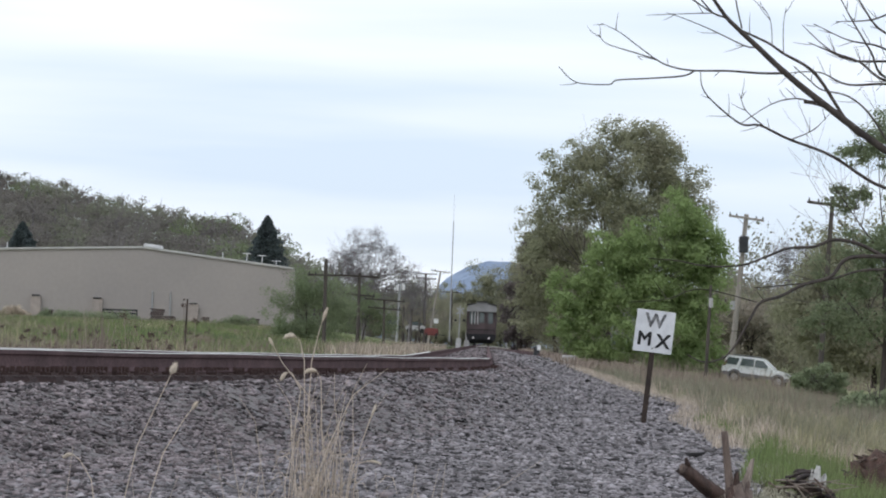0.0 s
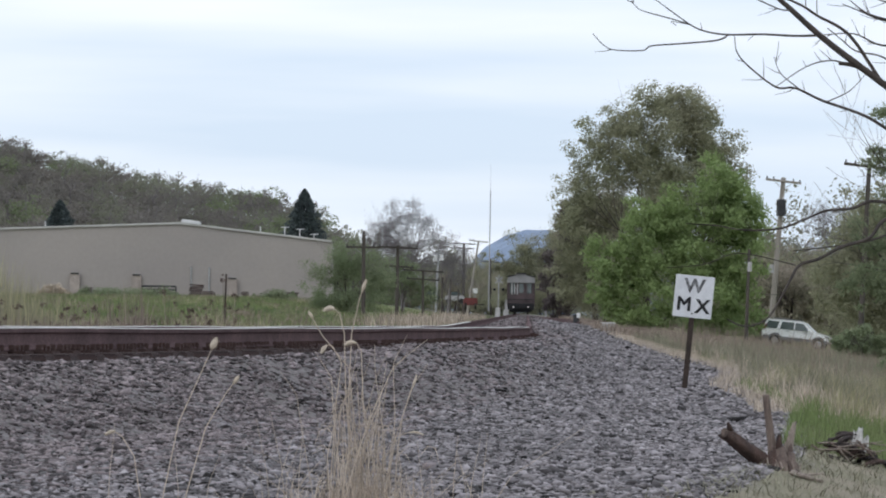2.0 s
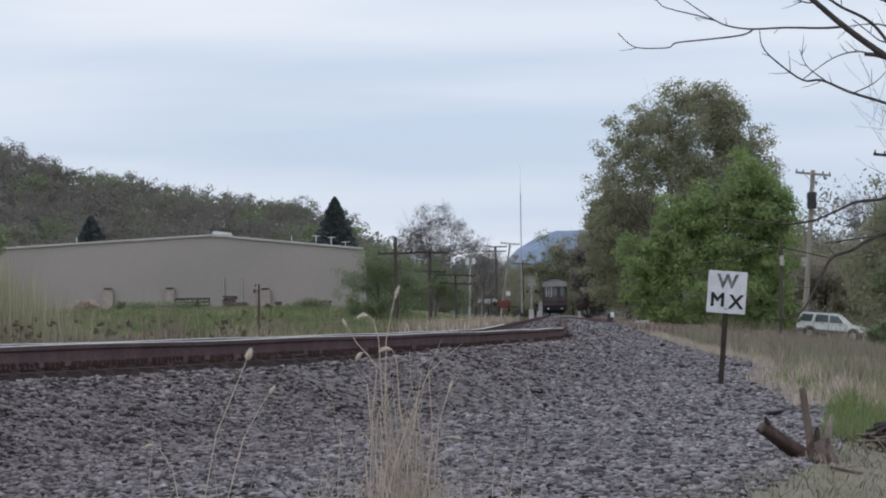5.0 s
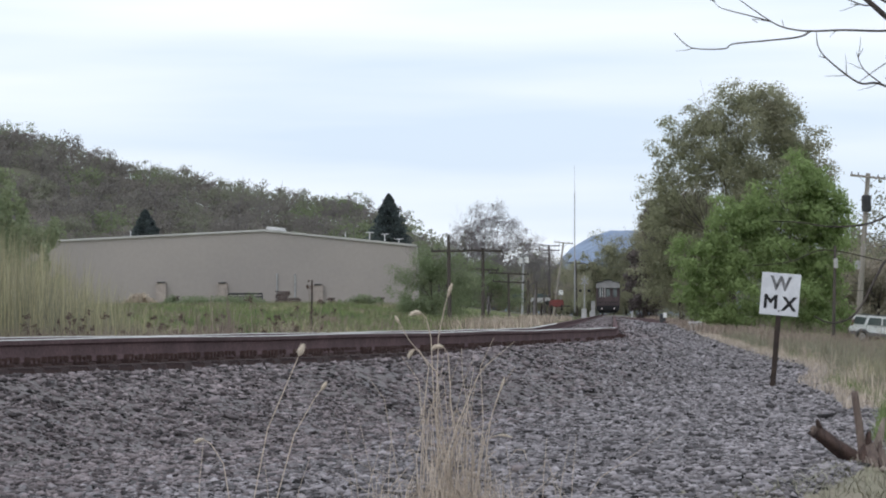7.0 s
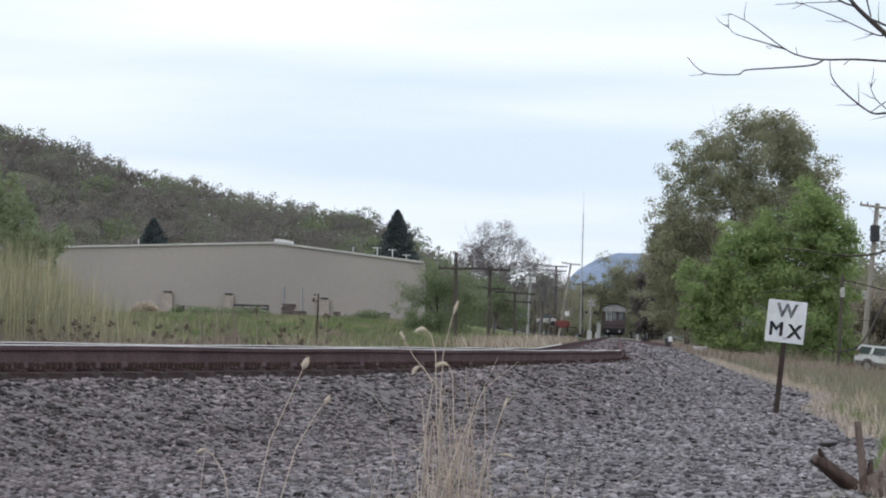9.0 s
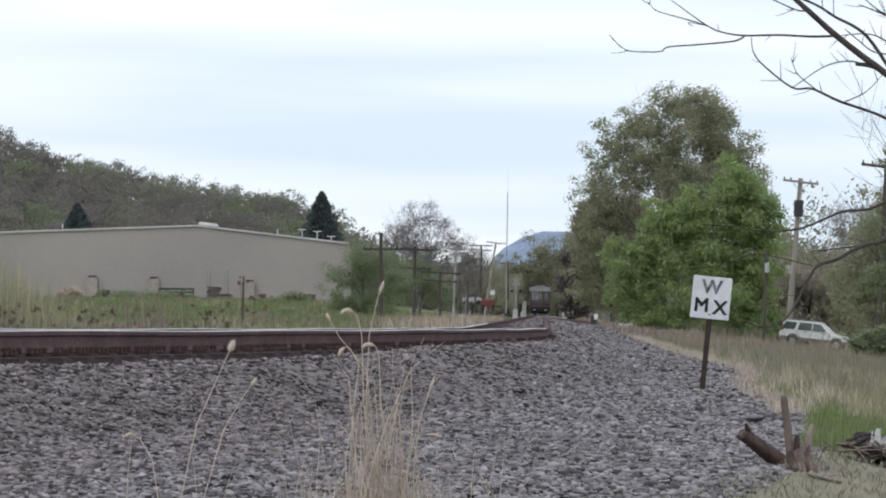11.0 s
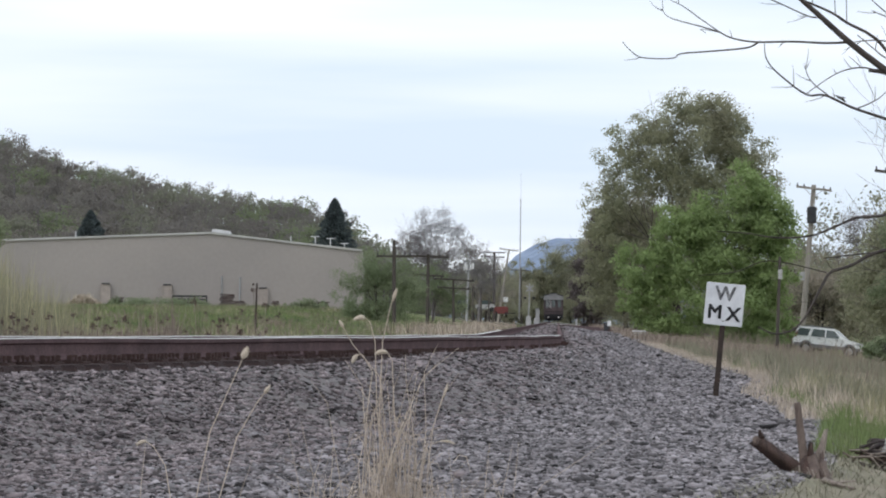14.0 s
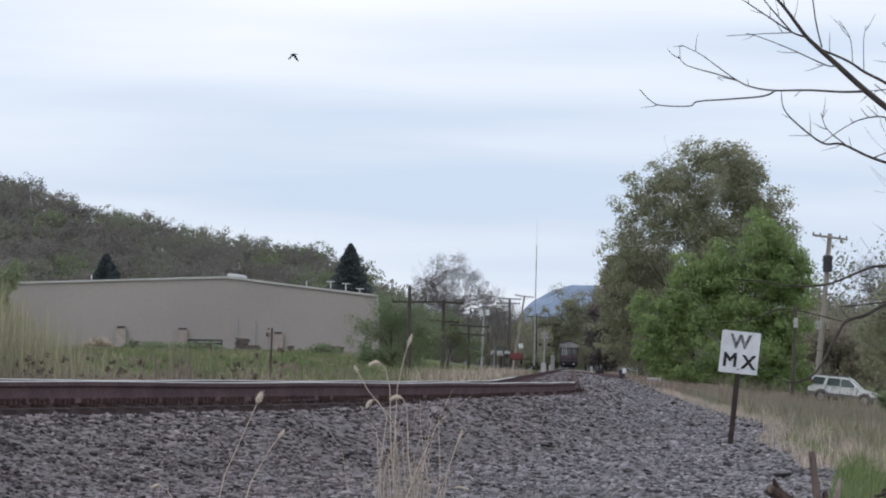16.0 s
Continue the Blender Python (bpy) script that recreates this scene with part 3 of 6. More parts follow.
# ---------------------------------------------------------------- warehouse
def build_warehouse():
    d = 464.0
    w = thing("warehouse", Matrix(), "long low beige metal warehouse with a shallow gable roof", "warehouse")
    ridge, right_eave = Vector((-21.50, 464.00, 12.72)), Vector((-2.34, 464.00, 10.65))
    left_eave = Vector((-62.0, d, ridge.z - 1.75))
    foot = 2.6
    deep = 60.0
    outline = [(left_eave.x, foot), (right_eave.x, foot), (right_eave.x, right_eave.z), (ridge.x, ridge.z), (left_eave.x, left_eave.z)]
    bm = bmesh.new()
    front = [bm.verts.new((x, d, z)) for x, z in outline]
    back = [bm.verts.new((x, d + deep, z)) for x, z in outline]
    bm.faces.new(front)
    bm.faces.new(list(reversed(back)))
    for i in range(5):
        j = (i + 1) % 5
        bm.faces.new((front[j], front[i], back[i], back[j]))
    part("wall", bm, M["siding"], w, "beige ribbed metal siding")
    # standing ribs of the siding
    bm = bmesh.new()
    x = left_eave.x + 0.6
    while x < right_eave.x - 0.2:
        top = ridge.z + (x - ridge.x) * ((right_eave.z - ridge.z) / (right_eave.x - ridge.x) if x > ridge.x else (left_eave.z - ridge.z) / (left_eave.x - ridge.x))
        box(bm, (x, d - 0.006, (foot + top) / 2), (0.10, 0.008, top - foot - 0.3))
        x += 0.9
    part("siding_ribs", bm, M["siding"], w)
    for a, b in ((left_eave, ridge), (ridge, right_eave)):
        mid = (a + b) / 2
        ang_ = math.atan2(b.z - a.z, b.x - a.x)
        ln = (b - a).length
        part("roof_trim", boxed((mid.x, d - 0.12, mid.z + 0.05), (ln, 0.3, 0.18), 0.03, pose(0, 0, 0, 0, -math.degrees(ang_), 0)), M["trim"], w, "pale metal roof edge")
        part("roof", boxed((mid.x, d + deep / 2, mid.z + 0.16), (ln, deep + 0.4, 0.12), 0, pose(0, 0, 0, 0, -math.degrees(ang_), 0)), M["trim"], w)
    p = Vector((-20.79, 464.00, 12.89))
    bm = boxed((p.x + 0.6, d + 2.0, p.z + 0.1), (2.4, 3.5, 0.45), 0.12, pose(0, 0, 0, 0, 7, 0))
    part("ridge_vent", bm, M["whitemetal"], w, "white ridge vent")
    for q, h in (((-38.73, 464.00, 12.00), 0.95), ((-11.43, 464.00, 11.63), 0.95), ((-8.35, 464.00, 11.38), 1.15), ((-6.42, 464.00, 11.16), 1.15), ((-4.63, 464.00, 10.93), 0.75)):
        v = part("vent_pipe", cyl((q[0], d + 3, q[2] - 0.4), (q[0], d + 3, q[2] + h), 0.055, sides=8), M["whitemetal"], w, "thin white vent pipe")
        if h != 0.95:
            part("pipe_cap", cyl((q[0] - 0.55, d + 3, q[2] + h), (q[0] + 0.55, d + 3, q[2] + h), 0.04, sides=6), M["whitemetal"], v)
    for q in ((-34.62, 463.00, 4.01), (-26.89, 463.00, 3.91), (-14.82, 463.00, 3.60)):
        k = part("pilaster", boxed((q[0], d - 0.35, q[2] + 1.0), (1.25, 0.7, 2.6), 0.05), M["concrete"], w, "pale pinkish dock surround")
        part("pilaster_cap", boxed((q[0], d - 0.4, q[2] + 2.3), (1.0, 0.9, 0.16), 0.03), M["darkmetal"], k)
    for q in ((-20.02, 463.00, 4.14), (-17.75, 463.00, 4.07)):
        part("downpipe", cyl((q[0], d - 0.12, 3.6), (q[0], d - 0.12, q[2] + 3.2), 0.11, sides=8), M["steel"], w, "grey downpipe")


build_warehouse()


def yard_clutter():
    p = Vector((-23.73, 458.00, 3.98))
    g = float(land(p.x, p.y))
    r = thing("steel_rack", Matrix.Translation((p.x, p.y, g)), "dark steel storage rack lying in the yard by the warehouse", "rack")
    for z in (0.75, 1.15, 1.55):
        part("rail_bar", boxed((0, 0, z), (4.3, 0.7, 0.24), 0.02), M["darkmetal" if z != 1.05 else "steel"], r)
    for x in (-2.1, -1.0, 0, 1.0, 2.1):
        part("upright", boxed((x, 0, 0.8), (0.14, 0.7, 1.6), 0.02), M["darkmetal"], r)
    rng = random.Random(8)
    for q, wid, hi in (((-19.14, 459.00, 3.99), 1.9, 1.35), ((-17.59, 459.00, 3.76), 1.7, 0.55), ((-32.49, 459.00, 3.98), 1.0, 0.9), ((-13.08, 459.00, 3.63), 0.9, 0.6), ((-7.23, 459.00, 3.54), 2.0, 0.5)):
        t = thing("pallet_stack", Matrix.Translation((q[0], q[1], float(land(q[0], q[1])))), "stack of dark weathered wooden pallets in the grass", "pallets", "pallets by the warehouse")
        z = 0.08
        while z < hi + 0.45:
            part("pallet", boxed((rng.uniform(-0.12, 0.12), 0, z), (wid * rng.uniform(0.7, 1.0), 1.1, 0.13), 0.02, pose(0, 0, 0, 0, rng.uniform(-3, 3), rng.uniform(-8, 8))), M["tie"], t)
            z += 0.17
    q = (-3.74, 110.00, 1.17)
    s = thing("fence_stake", Matrix.Translation((q[0], q[1], float(land(q[0], q[1])))), "thin rusty metal fence stake in the field", "stake")
    part("stake", cyl((0, 0, -0.2), (0.04, 0, (-3.78, 110.00, 2.30)[2] - float(land(q[0], q[1]))), 0.028, 0.024, 8), M["post"], s)


yard_clutter()


# ---------------------------------------------------------------- sign
def build_sign():
    base = Vector((3.96, 43.3, float(land(3.96, 43.3))))
    s = thing("whistle_sign", Matrix.Translation(base) @ pose(0, 0, 0, 0, 5.3, 0) @ pose(0, 0, 0, 0, 0, -10), "square white whistle sign lettered W MX on a leaning rusty post", "sign")
    foot = base.z
    part("post", boxed((0, 0.03, 0.42), (0.062, 0.045, 1.26), 0.006), M["post"], s, "dark rusty flat steel post")
    p = part("panel", boxed((0, 0, 1.10), (0.46, 0.012, 0.50), 0.005), M["signwhite"], s, "scuffed white sign panel")
    for z in (0.90, 1.30):
        part("bolt", cyl((0, -0.006, z), (0, -0.016, z), 0.010, sides=8), M["post"], p)

    def letter(ch, x, z, size, mat):
        cu = bpy.data.curves.new(ch, "FONT")
        cu.bevel_depth, cu.bevel_resolution = 0.0065, 0
        cu.body, cu.size, cu.extrude, cu.align_x, cu.align_y, cu.offset = ch, size, 0.0015, "CENTER", "CENTER", 0.0
        tmp = new("tmp", cu)
        dg = bpy.context.evaluated_depsgraph_get()
        me = bpy.data.meshes.new_from_object(tmp.evaluated_get(dg))
        bpy.data.objects.remove(tmp)
        me.materials.clear()
        me.materials.append(mat)
        ob = held("letter", me, p)
        ob.matrix_basis = pose(x, -0.0085, z, 90, 0, 0)
    letter("W", 0.0, 1.222, 0.225, M["faded"])
    letter("M", -0.105, 1.0, 0.225, M["black"])
    letter("X", 0.115, 0.985, 0.225, M["black"])


build_sign()


# ---------------------------------------------------------------- poles
def utility_pole(name, foot, top, r, mat, arms, label, group="utility poles", tank=None, lamps=()):
    foot, top = Vector(foot), Vector(top)
    t = thing(name, Matrix.Translation(foot), label, "utility pole", group)
    up = top - foot
    part("pole", cyl((0, 0, -1.5), up, r, r * 0.7, 10), M[mat], t)
    for f, half, tilt in arms:
        c = up * f
        a = Vector((math.cos(tilt), 0.25, -math.sin(tilt))) * half
        arm = part("crossarm", boxed(c + Vector((0, -r, 0)), (2 * half, 0.12, 0.14), 0.015, pose(0, 0, 0, 0, math.degrees(tilt), 12)), M[mat], t)
        for k in (-0.92, -0.55, 0.55, 0.92):
            q = c + a * k + Vector((0, -r, 0.07))
            part("insulator", cyl(q, q + Vector((0, 0, 0.16)), 0.05, 0.03, 8), M["darkmetal"], arm)
        for k in (-0.5, 0.5):
            part("brace", cyl(c + a * k + Vector((0, -r, -0.05)), c - up.normalized() * half * 0.45, 0.02, sides=5), M["steel"], arm)
    if tank:
        f, rad, h, side = tank
        c = up * f + Vector((side, -0.15, 0))
        k = part("transformer", cyl(c - Vector((0, 0, h / 2)), c + Vector((0, 0, h / 2)), rad, sides=14), M["darkmetal"], t, "dark transformer can")
        part("lid", cyl(c + Vector((0, 0, h / 2)), c + Vector((0, 0, h / 2 + 0.08)), rad * 1.05, rad * 0.6, 14), M["darkmetal"], k)
        for dx in (-0.12, 0.12):
            part("bushing", cyl(c + Vector((dx, 0, h / 2)), c + Vector((dx, 0, h / 2 + 0.28)), 0.04, 0.025, 7), M["insulator"], k)
    return t


def build_poles():
    utility_pole("utility_pole", (26.68, 233.00, 0.55), (27.51, 233.00, 10.30), 0.205, "polepale", [(0.975, 1.18, 0.10)], "leaning pale wooden utility pole with a dark transformer and crossarm", tank=(0.80, 0.30, 0.99, 0.02))
    utility_pole("utility_pole", (25.75, 185.00, 0.50), (26.20, 185.00, 9.44), 0.15, "poleold", [(0.95, 1.35, 0.09)], "dark wooden utility pole with one crossarm among trees")
    utility_pole("utility_pole", (1.01, 268.00, 1.37), (0.97, 268.00, 7.43), 0.17, "poleold", [(0.80, 1.3, 0.0)], "old dark wooden line pole beside shrubs")
    utility_pole("utility_pole", (3.91, 305.00, 1.52), (3.95, 305.00, 7.20), 0.17, "poleold", [(0.955, 1.7, 0.03), (0.68, 1.35, 0.06)], "old dark wooden line pole with two crossarms")
    utility_pole("utility_pole", (6.61, 330.00, 1.64), (6.54, 330.00, 5.44), 0.13, "poleold", [(0.98, 1.9, 0.05), (0.78, 1.5, 0.05)], "short dark wooden line pole with crossarms")
    utility_pole("utility_pole", (10.06, 430.00, 2.07), (10.30, 430.00, 9.03), 0.16, "steel", [(0.97, 0.6, 0.05)], "grey pole with white fittings beside the crossing")
    utility_pole("utility_pole", (16.08, 520.00, 2.59), (16.10, 520.00, 11.88), 0.22, "poleold", [(0.99, 1.6, 0.02), (0.92, 1.5, 0.03)], "dark wooden line pole with two crossarms")
    utility_pole("utility_pole", (15.98, 500.00, 3.16), (17.47, 500.00, 11.83), 0.17, "polepale", [(0.99, 1.3, 0.10)], "leaning pale wooden pole with a tilted crossarm")
    utility_pole("utility_pole", (24.61, 640.00, 3.50), (24.44, 640.00, 11.78), 0.16, "poleold", [(0.93, 1.7, 0.03)], "far dark wooden line pole with one crossarm")
    for q, h in (((9.99, 400.00, 1.59), 4.0), ((10.65, 390.00, 1.42), 3.9), ((12.06, 410.00, 1.85), 2.6)):
        utility_pole("fence_post", q, (q[0] + 0.06, q[1], q[2] + h), 0.11, "poleold", [], "dark weathered timber post at the field edge", "timber posts")
    for q in ((9.95, 428.00, 8.19), (10.67, 428.00, 8.28)):
        t = thing("pole_transformer", Matrix.Translation(q), "small pale transformer can on a pole", "transformer")
        part("can", cyl((0, 0, -0.35), (0, 0, 0.3), 0.2, sides=12), M["whitemetal"], t)
        part("bracket", boxed((0, 0.3, 0), (0.1, 0.6, 0.1)), M["steel"], t)
    f, top = Vector((22.70, 600.00, 3.52)), Vector((22.83, 600.00, 22.20))
    tip = Vector((22.83, 600.00, 26.55))
    m = thing("radio_mast", Matrix.Translation(f), "tall slender grey radio mast with a thin aerial", "mast")
    part("mast_tube", cyl((0, 0, -1), top - f, 0.11, 0.07, 10), M["steel"], m)
    part("aerial", cyl(top - f, tip - f, 0.03, 0.012, 6), M["steel"], m)
    # white transformer cans and insulators in the trees
    for q, w_ in (((22.46, 206.00, 4.19), 0.12), ((26.64, 231.84, 4.48), 0.19)):
        t = thing("pole_transformer", Matrix.Translation(q), "pale grey transformer can on a pole bracket", "transformer")
        part("can", cyl((0, 0, -0.28), (0, 0, 0.26), w_, sides=12), M["coachpost"], t)
        part("bracket", boxed((0, 0.25, 0.1), (0.08, 0.5, 0.08)), M["steel"], t)
    utility_pole("utility_pole", (22.37, 207.00, 0.23), (22.54, 207.00, 5.19), 0.11, "poleold", [], "thin dark pole beside the green tree")


build_poles()


def crossing():
    f = Vector((15.01, 372.00, 1.91))
    s = thing("crossing_signal", Matrix.Translation((f.x, f.y, float(land(f.x, f.y)))), "grade crossing signal mast with crossbuck and flashers", "crossing signal")
    h = (15.00, 372.00, 5.63)[2] - float(land(f.x, f.y))
    part("mast", cyl((0, 0, -0.2), (0.1, 0, h), 0.06, sides=10), M["steel"], s, "grey signal mast")
    for a in (40, -40):
        part("crossbuck_blade", boxed((0.1, -0.09, h - 0.55), (0.95, 0.03, 0.13), 0.005, pose(0, 0, 0, 0, a, 0)), M["steel"], s, "grey crossbuck blade")
    for x in (-0.35, 0.5):
        k = part("flasher", cyl((x, -0.05, h - 1.5), (x, -0.25, h - 1.5), 0.14, 0.12, 14), M["black"], s, "dark round flasher")
    part("base_cabinet", boxed((0, 0, 0.65), (0.5, 0.5, 1.3), 0.03), M["coachpost"], s, "pale base cabinet")
    for q, hh in (((16.45, 390.00, 2.09), 0.9), ((15.75, 395.00, 2.14), 0.8), ((22.44, 420.00, 2.33), 1.1), ((24.64, 420.00, 2.66), 1.0)):
        t = thing("marker_post", Matrix.Translation((q[0], q[1], float(land(q[0], q[1])))), "short white marker post beside the track", "post", "marker posts")
        part("post", boxed((0, 0, hh / 2 - 0.1), (0.22, 0.2, hh + 0.1), 0.03), M["coachpost"], t)
    # red machine and white square sign at the road
    q = Vector((14.80, 450.00, 2.96))
    g = q.z - 0.55
    t = thing("red_trailer", Matrix.Translation((q.x, q.y, g)), "small red utility trailer parked at the crossing road", "trailer")
    part("body", boxed((0, 0, 0.85), (1.7, 2.0, 0.9), 0.12), M["red"], t, "faded red body")
    for x in (-0.6, 0.6):
        part("wheel", cyl((x - 0.1, -0.9, 0.35), (x + 0.1, -0.9, 0.35), 0.35, sides=14), M["tyre"], t)
    part("hitch", boxed((1.2, 0, 0.5), (1.0, 0.1, 0.1), 0.02), M["darkmetal"], t)
    q = Vector((16.03, 470.00, 3.35))
    t = thing("road_sign", Matrix.Translation(q), "plain white square road sign on a post", "sign")
    part("post", cyl((0, 0.04, -0.8), (0, 0.04, 1.8), 0.04, sides=8), M["steel"], t)
    part("panel", boxed((0, 0, 1.4), (0.6, 0.03, 0.6), 0.01), M["whitemetal"], t)
    # parked dark van and pale car by the road
    for q, mat, lab in (((10.17, 470.00, 3.16), "darkmetal", "dark parked van by the crossing road"), ((13.72, 480.00, 3.17), "coachpost", "pale parked car by the crossing road")):
        t = thing("parked_car", Matrix.Translation(q), lab, "car")
        bm = boxed((0, 0, 0.65), (2.6, 1.7, 0.7), 0.15)
        part("body", bm, M[mat], t)
        part("cabin", boxed((0.1, 0, 1.2), (1.5, 1.5, 0.6), 0.2), M["glass"], t)
        for x in (-0.85, 0.85):
            part("wheel", cyl((x, -0.9, 0.32), (x, -0.7, 0.32), 0.32, sides=14), M["tyre"], t)
    # road across the track
    vs, fs = [], []
    for i in range(24):
        x = -30 + i * 2.6
        y = 430 + 1.2 * (x - 20)
        for k in (-4, 4):
            yy = y + k
            vs.append((x, yy, float(land(x, yy)) + 0.06))
    for i in range(23):
        fs.append((2 * i, 2 * i + 2, 2 * i + 3, 2 * i + 1))
    tagged(new("road", mesh_from("road", vs, fs, M["concrete"])), "pale worn road leading to the crossing", "road", kind="structure")
    q = Vector((27.84, 650.00, 3.30))
    g = float(land(q.x, q.y))
    t = thing("signal_cabinet", Matrix.Translation((q.x, q.y, g)), "pale grey signal cabinet beside the far track", "cabinet")
    part("body", boxed((0, 0, 1.5), (0.7, 0.7, 3.0), 0.05), M["coachpost"], t)
    part("roof", boxed((0, 0, 3.05), (0.85, 0.85, 0.12), 0.03), M["steel"], t)
    q = Vector((37.93, 305.00, 2.58))
    t = thing("shed", Matrix.Translation((q.x, q.y, q.z)), "low brown shed among the trees behind the car", "shed")
    part("wall", boxed((0, 0, -0.6), (4.6, 3.0, 2.2), 0.03), M["rotwood"], t)
    part("roof", boxed((0, -0.2, 0.95), (5.2, 2.2, 0.12), 0.03, pose(0, 0, 0, 38, 0, 0)), M["deadweed"], t, "brown sloping roof")
    q = Vector((11.13, 158.00, 0.71))
    t = thing("relay_box", Matrix.Translation((q.x, q.y, float(land(q.x, q.y)))), "low white concrete box at the gravel edge", "concrete box")
    part("body", boxed((0, 0, 0.14), (0.55, 0.5, 0.36), 0.03), M["trim"], t)
    part("lid", boxed((0, 0, 0.345), (0.62, 0.56, 0.05), 0.015), M["whitemetal"], t)
    q = Vector((12.37, 200.00, 1.19))
    t = thing("switch_stand", Matrix.Translation((q.x, q.y, float(land(q.x, q.y)))), "small black and white switch stand in the gravel", "switch stand")
    part("stand", boxed((0, 0, 0.25), (0.35, 0.3, 0.5), 0.03), M["darkmetal"], t)
    part("target", boxed((0.1, -0.17, 0.45), (0.2, 0.03, 0.28), 0.01), M["whitemetal"], t)


crossing()


# ---------------------------------------------------------------- parked car
def build_suv():
    g = Vector((27.13, 222.00, -0.47))
    s = thing("suv", Matrix.Translation((g.x, g.y, g.z)) @ pose(0, 0, 0, 0, 5.5, 0) @ pose(0, 0, 0, 0, 0, -14), "white compact SUV with grey lower cladding parked on a slope", "car")
    prof = [(-2.1, 0.45), (-2.14, 0.85), (-2.08, 1.0), (-1.92, 1.52), (-1.78, 1.62), (0.15, 1.64), (0.42, 1.56), (1.05, 1.06), (1.85, 0.92), (2.08, 0.78), (2.14, 0.45)]
    bm = bmesh.new()
    rows = []
    for yy, inset in ((-0.82, 0.10), (-0.86, 0.0), (0.86, 0.0), (0.82, 0.10)):
        row = []
        for x, z in prof:
            k = 0.14 * max(0, (z - 0.95)) / 0.7
            row.append(bm.verts.new((x * (1 - inset * 0.12), yy * (1 - k), z - inset * 0.15)))
        rows.append(row)
    for a, b in zip(rows, rows[1:]):
        for i in range(len(prof) - 1):
            bm.faces.new((a[i], a[i + 1], b[i + 1], b[i]))
        bm.faces.new((a[-1], a[0], b[0], b[-1]))
    bm.faces.new(list(reversed(rows[0])))
    bm.faces.new(rows[-1])
    bmesh.ops.recalc_face_normals(bm, faces=bm.faces)
    body = part("body", bm, M["carpaint"], s, "glossy white body", smooth=False)

    def pane(name, pts, off, mat, lab=""):
        bm = bmesh.new()
        a = [bm.verts.new((x, -0.862 * (1 - 0.14 * max(0, z - 0.95) / 0.7) - off, z)) for x, z in pts]
        b = [bm.verts.new((x, -0.862 * (1 - 0.14 * max(0, z - 0.95) / 0.7) + 0.02, z)) for x, z in pts]
        bm.faces.new(a)
        for i in range(len(pts)):
            j = (i + 1) % len(pts)
            bm.faces.new((a[j], a[i], b[i], b[j]))
        bmesh.ops.recalc_face_normals(bm, faces=bm.faces)
        return part(name, bm, M[mat], s, lab)
    pane("rear_window", [(-1.95, 1.06), (-1.25, 1.06), (-1.12, 1.48), (-1.80, 1.50)], 0.012, "glass", "dark rear side window")
    pane("side_window", [(-1.05, 1.06), (-0.22, 1.06), (-0.22, 1.5), (-0.95, 1.5)], 0.012, "glass", "dark side window")
    pane("side_window", [(-0.14, 1.06), (0.78, 1.06), (0.32, 1.48), (-0.14, 1.5)], 0.012, "glass", "dark front side window")
    pane("cladding", [(-2.05, 0.40), (2.0, 0.40), (2.0, 0.58), (-2.05, 0.62)], 0.02, "cargrey", "grey lower cladding")
    for x in (-0.62, 0.45):
        pane("door_handle", [(x, 0.94), (x + 0.16, 0.94), (x + 0.16, 0.98), (x, 0.98)], 0.03, "cargrey")
    for x in (-0.18, -1.1, 0.86):
        pane("door_gap", [(x, 0.62), (x + 0.018, 0.62), (x + 0.018, 1.05), (x, 1.05)], 0.004, "cargrey")
    pane("tail_light", [(-2.06, 0.95), (-1.93, 0.95), (-1.86, 1.3), (-1.94, 1.3)], 0.016, "red", "red tail light")
    pane("head_light", [(1.72, 0.76), (2.05, 0.74), (2.0, 0.86), (1.75, 0.88)], 0.016, "steel", "clear headlight")
    part("mirror", boxed((0.72, -0.98, 1.1), (0.14, 0.2, 0.14), 0.04), M["carpaint"], s)
    part("bumper", boxed((2.1, 0, 0.5), (0.16, 1.6, 0.26), 0.05), M["cargrey"], s)
    part("bumper", boxed((-2.12, 0, 0.55), (0.14, 1.6, 0.24), 0.05), M["cargrey"], s)
    for y in (-0.6, 0.6):
        part("roof_rail", boxed((-0.7, y, 1.68), (1.7, 0.05, 0.05), 0.015), M["cargrey"], s)
    for x in (-1.3, 1.35):
        for y in (-0.80, 0.80):
            w = part("wheel", cyl((x, y - 0.1, 0.34), (x, y + 0.1, 0.34), 0.34, sides=22), M["tyre"], s)
            part("rim", cyl((x, y - 0.115 * (1 if y < 0 else -1), 0.34), (x, y - 0.09 * (1 if y < 0 else -1), 0.34), 0.21, sides=16), M["steel"], w)
            if y < 0:
                part("wheel_arch", cyl((x, y - 0.075, 0.38), (x, y + 0.03, 0.38), 0.42, sides=22), M["cargrey"], s)


build_suv()


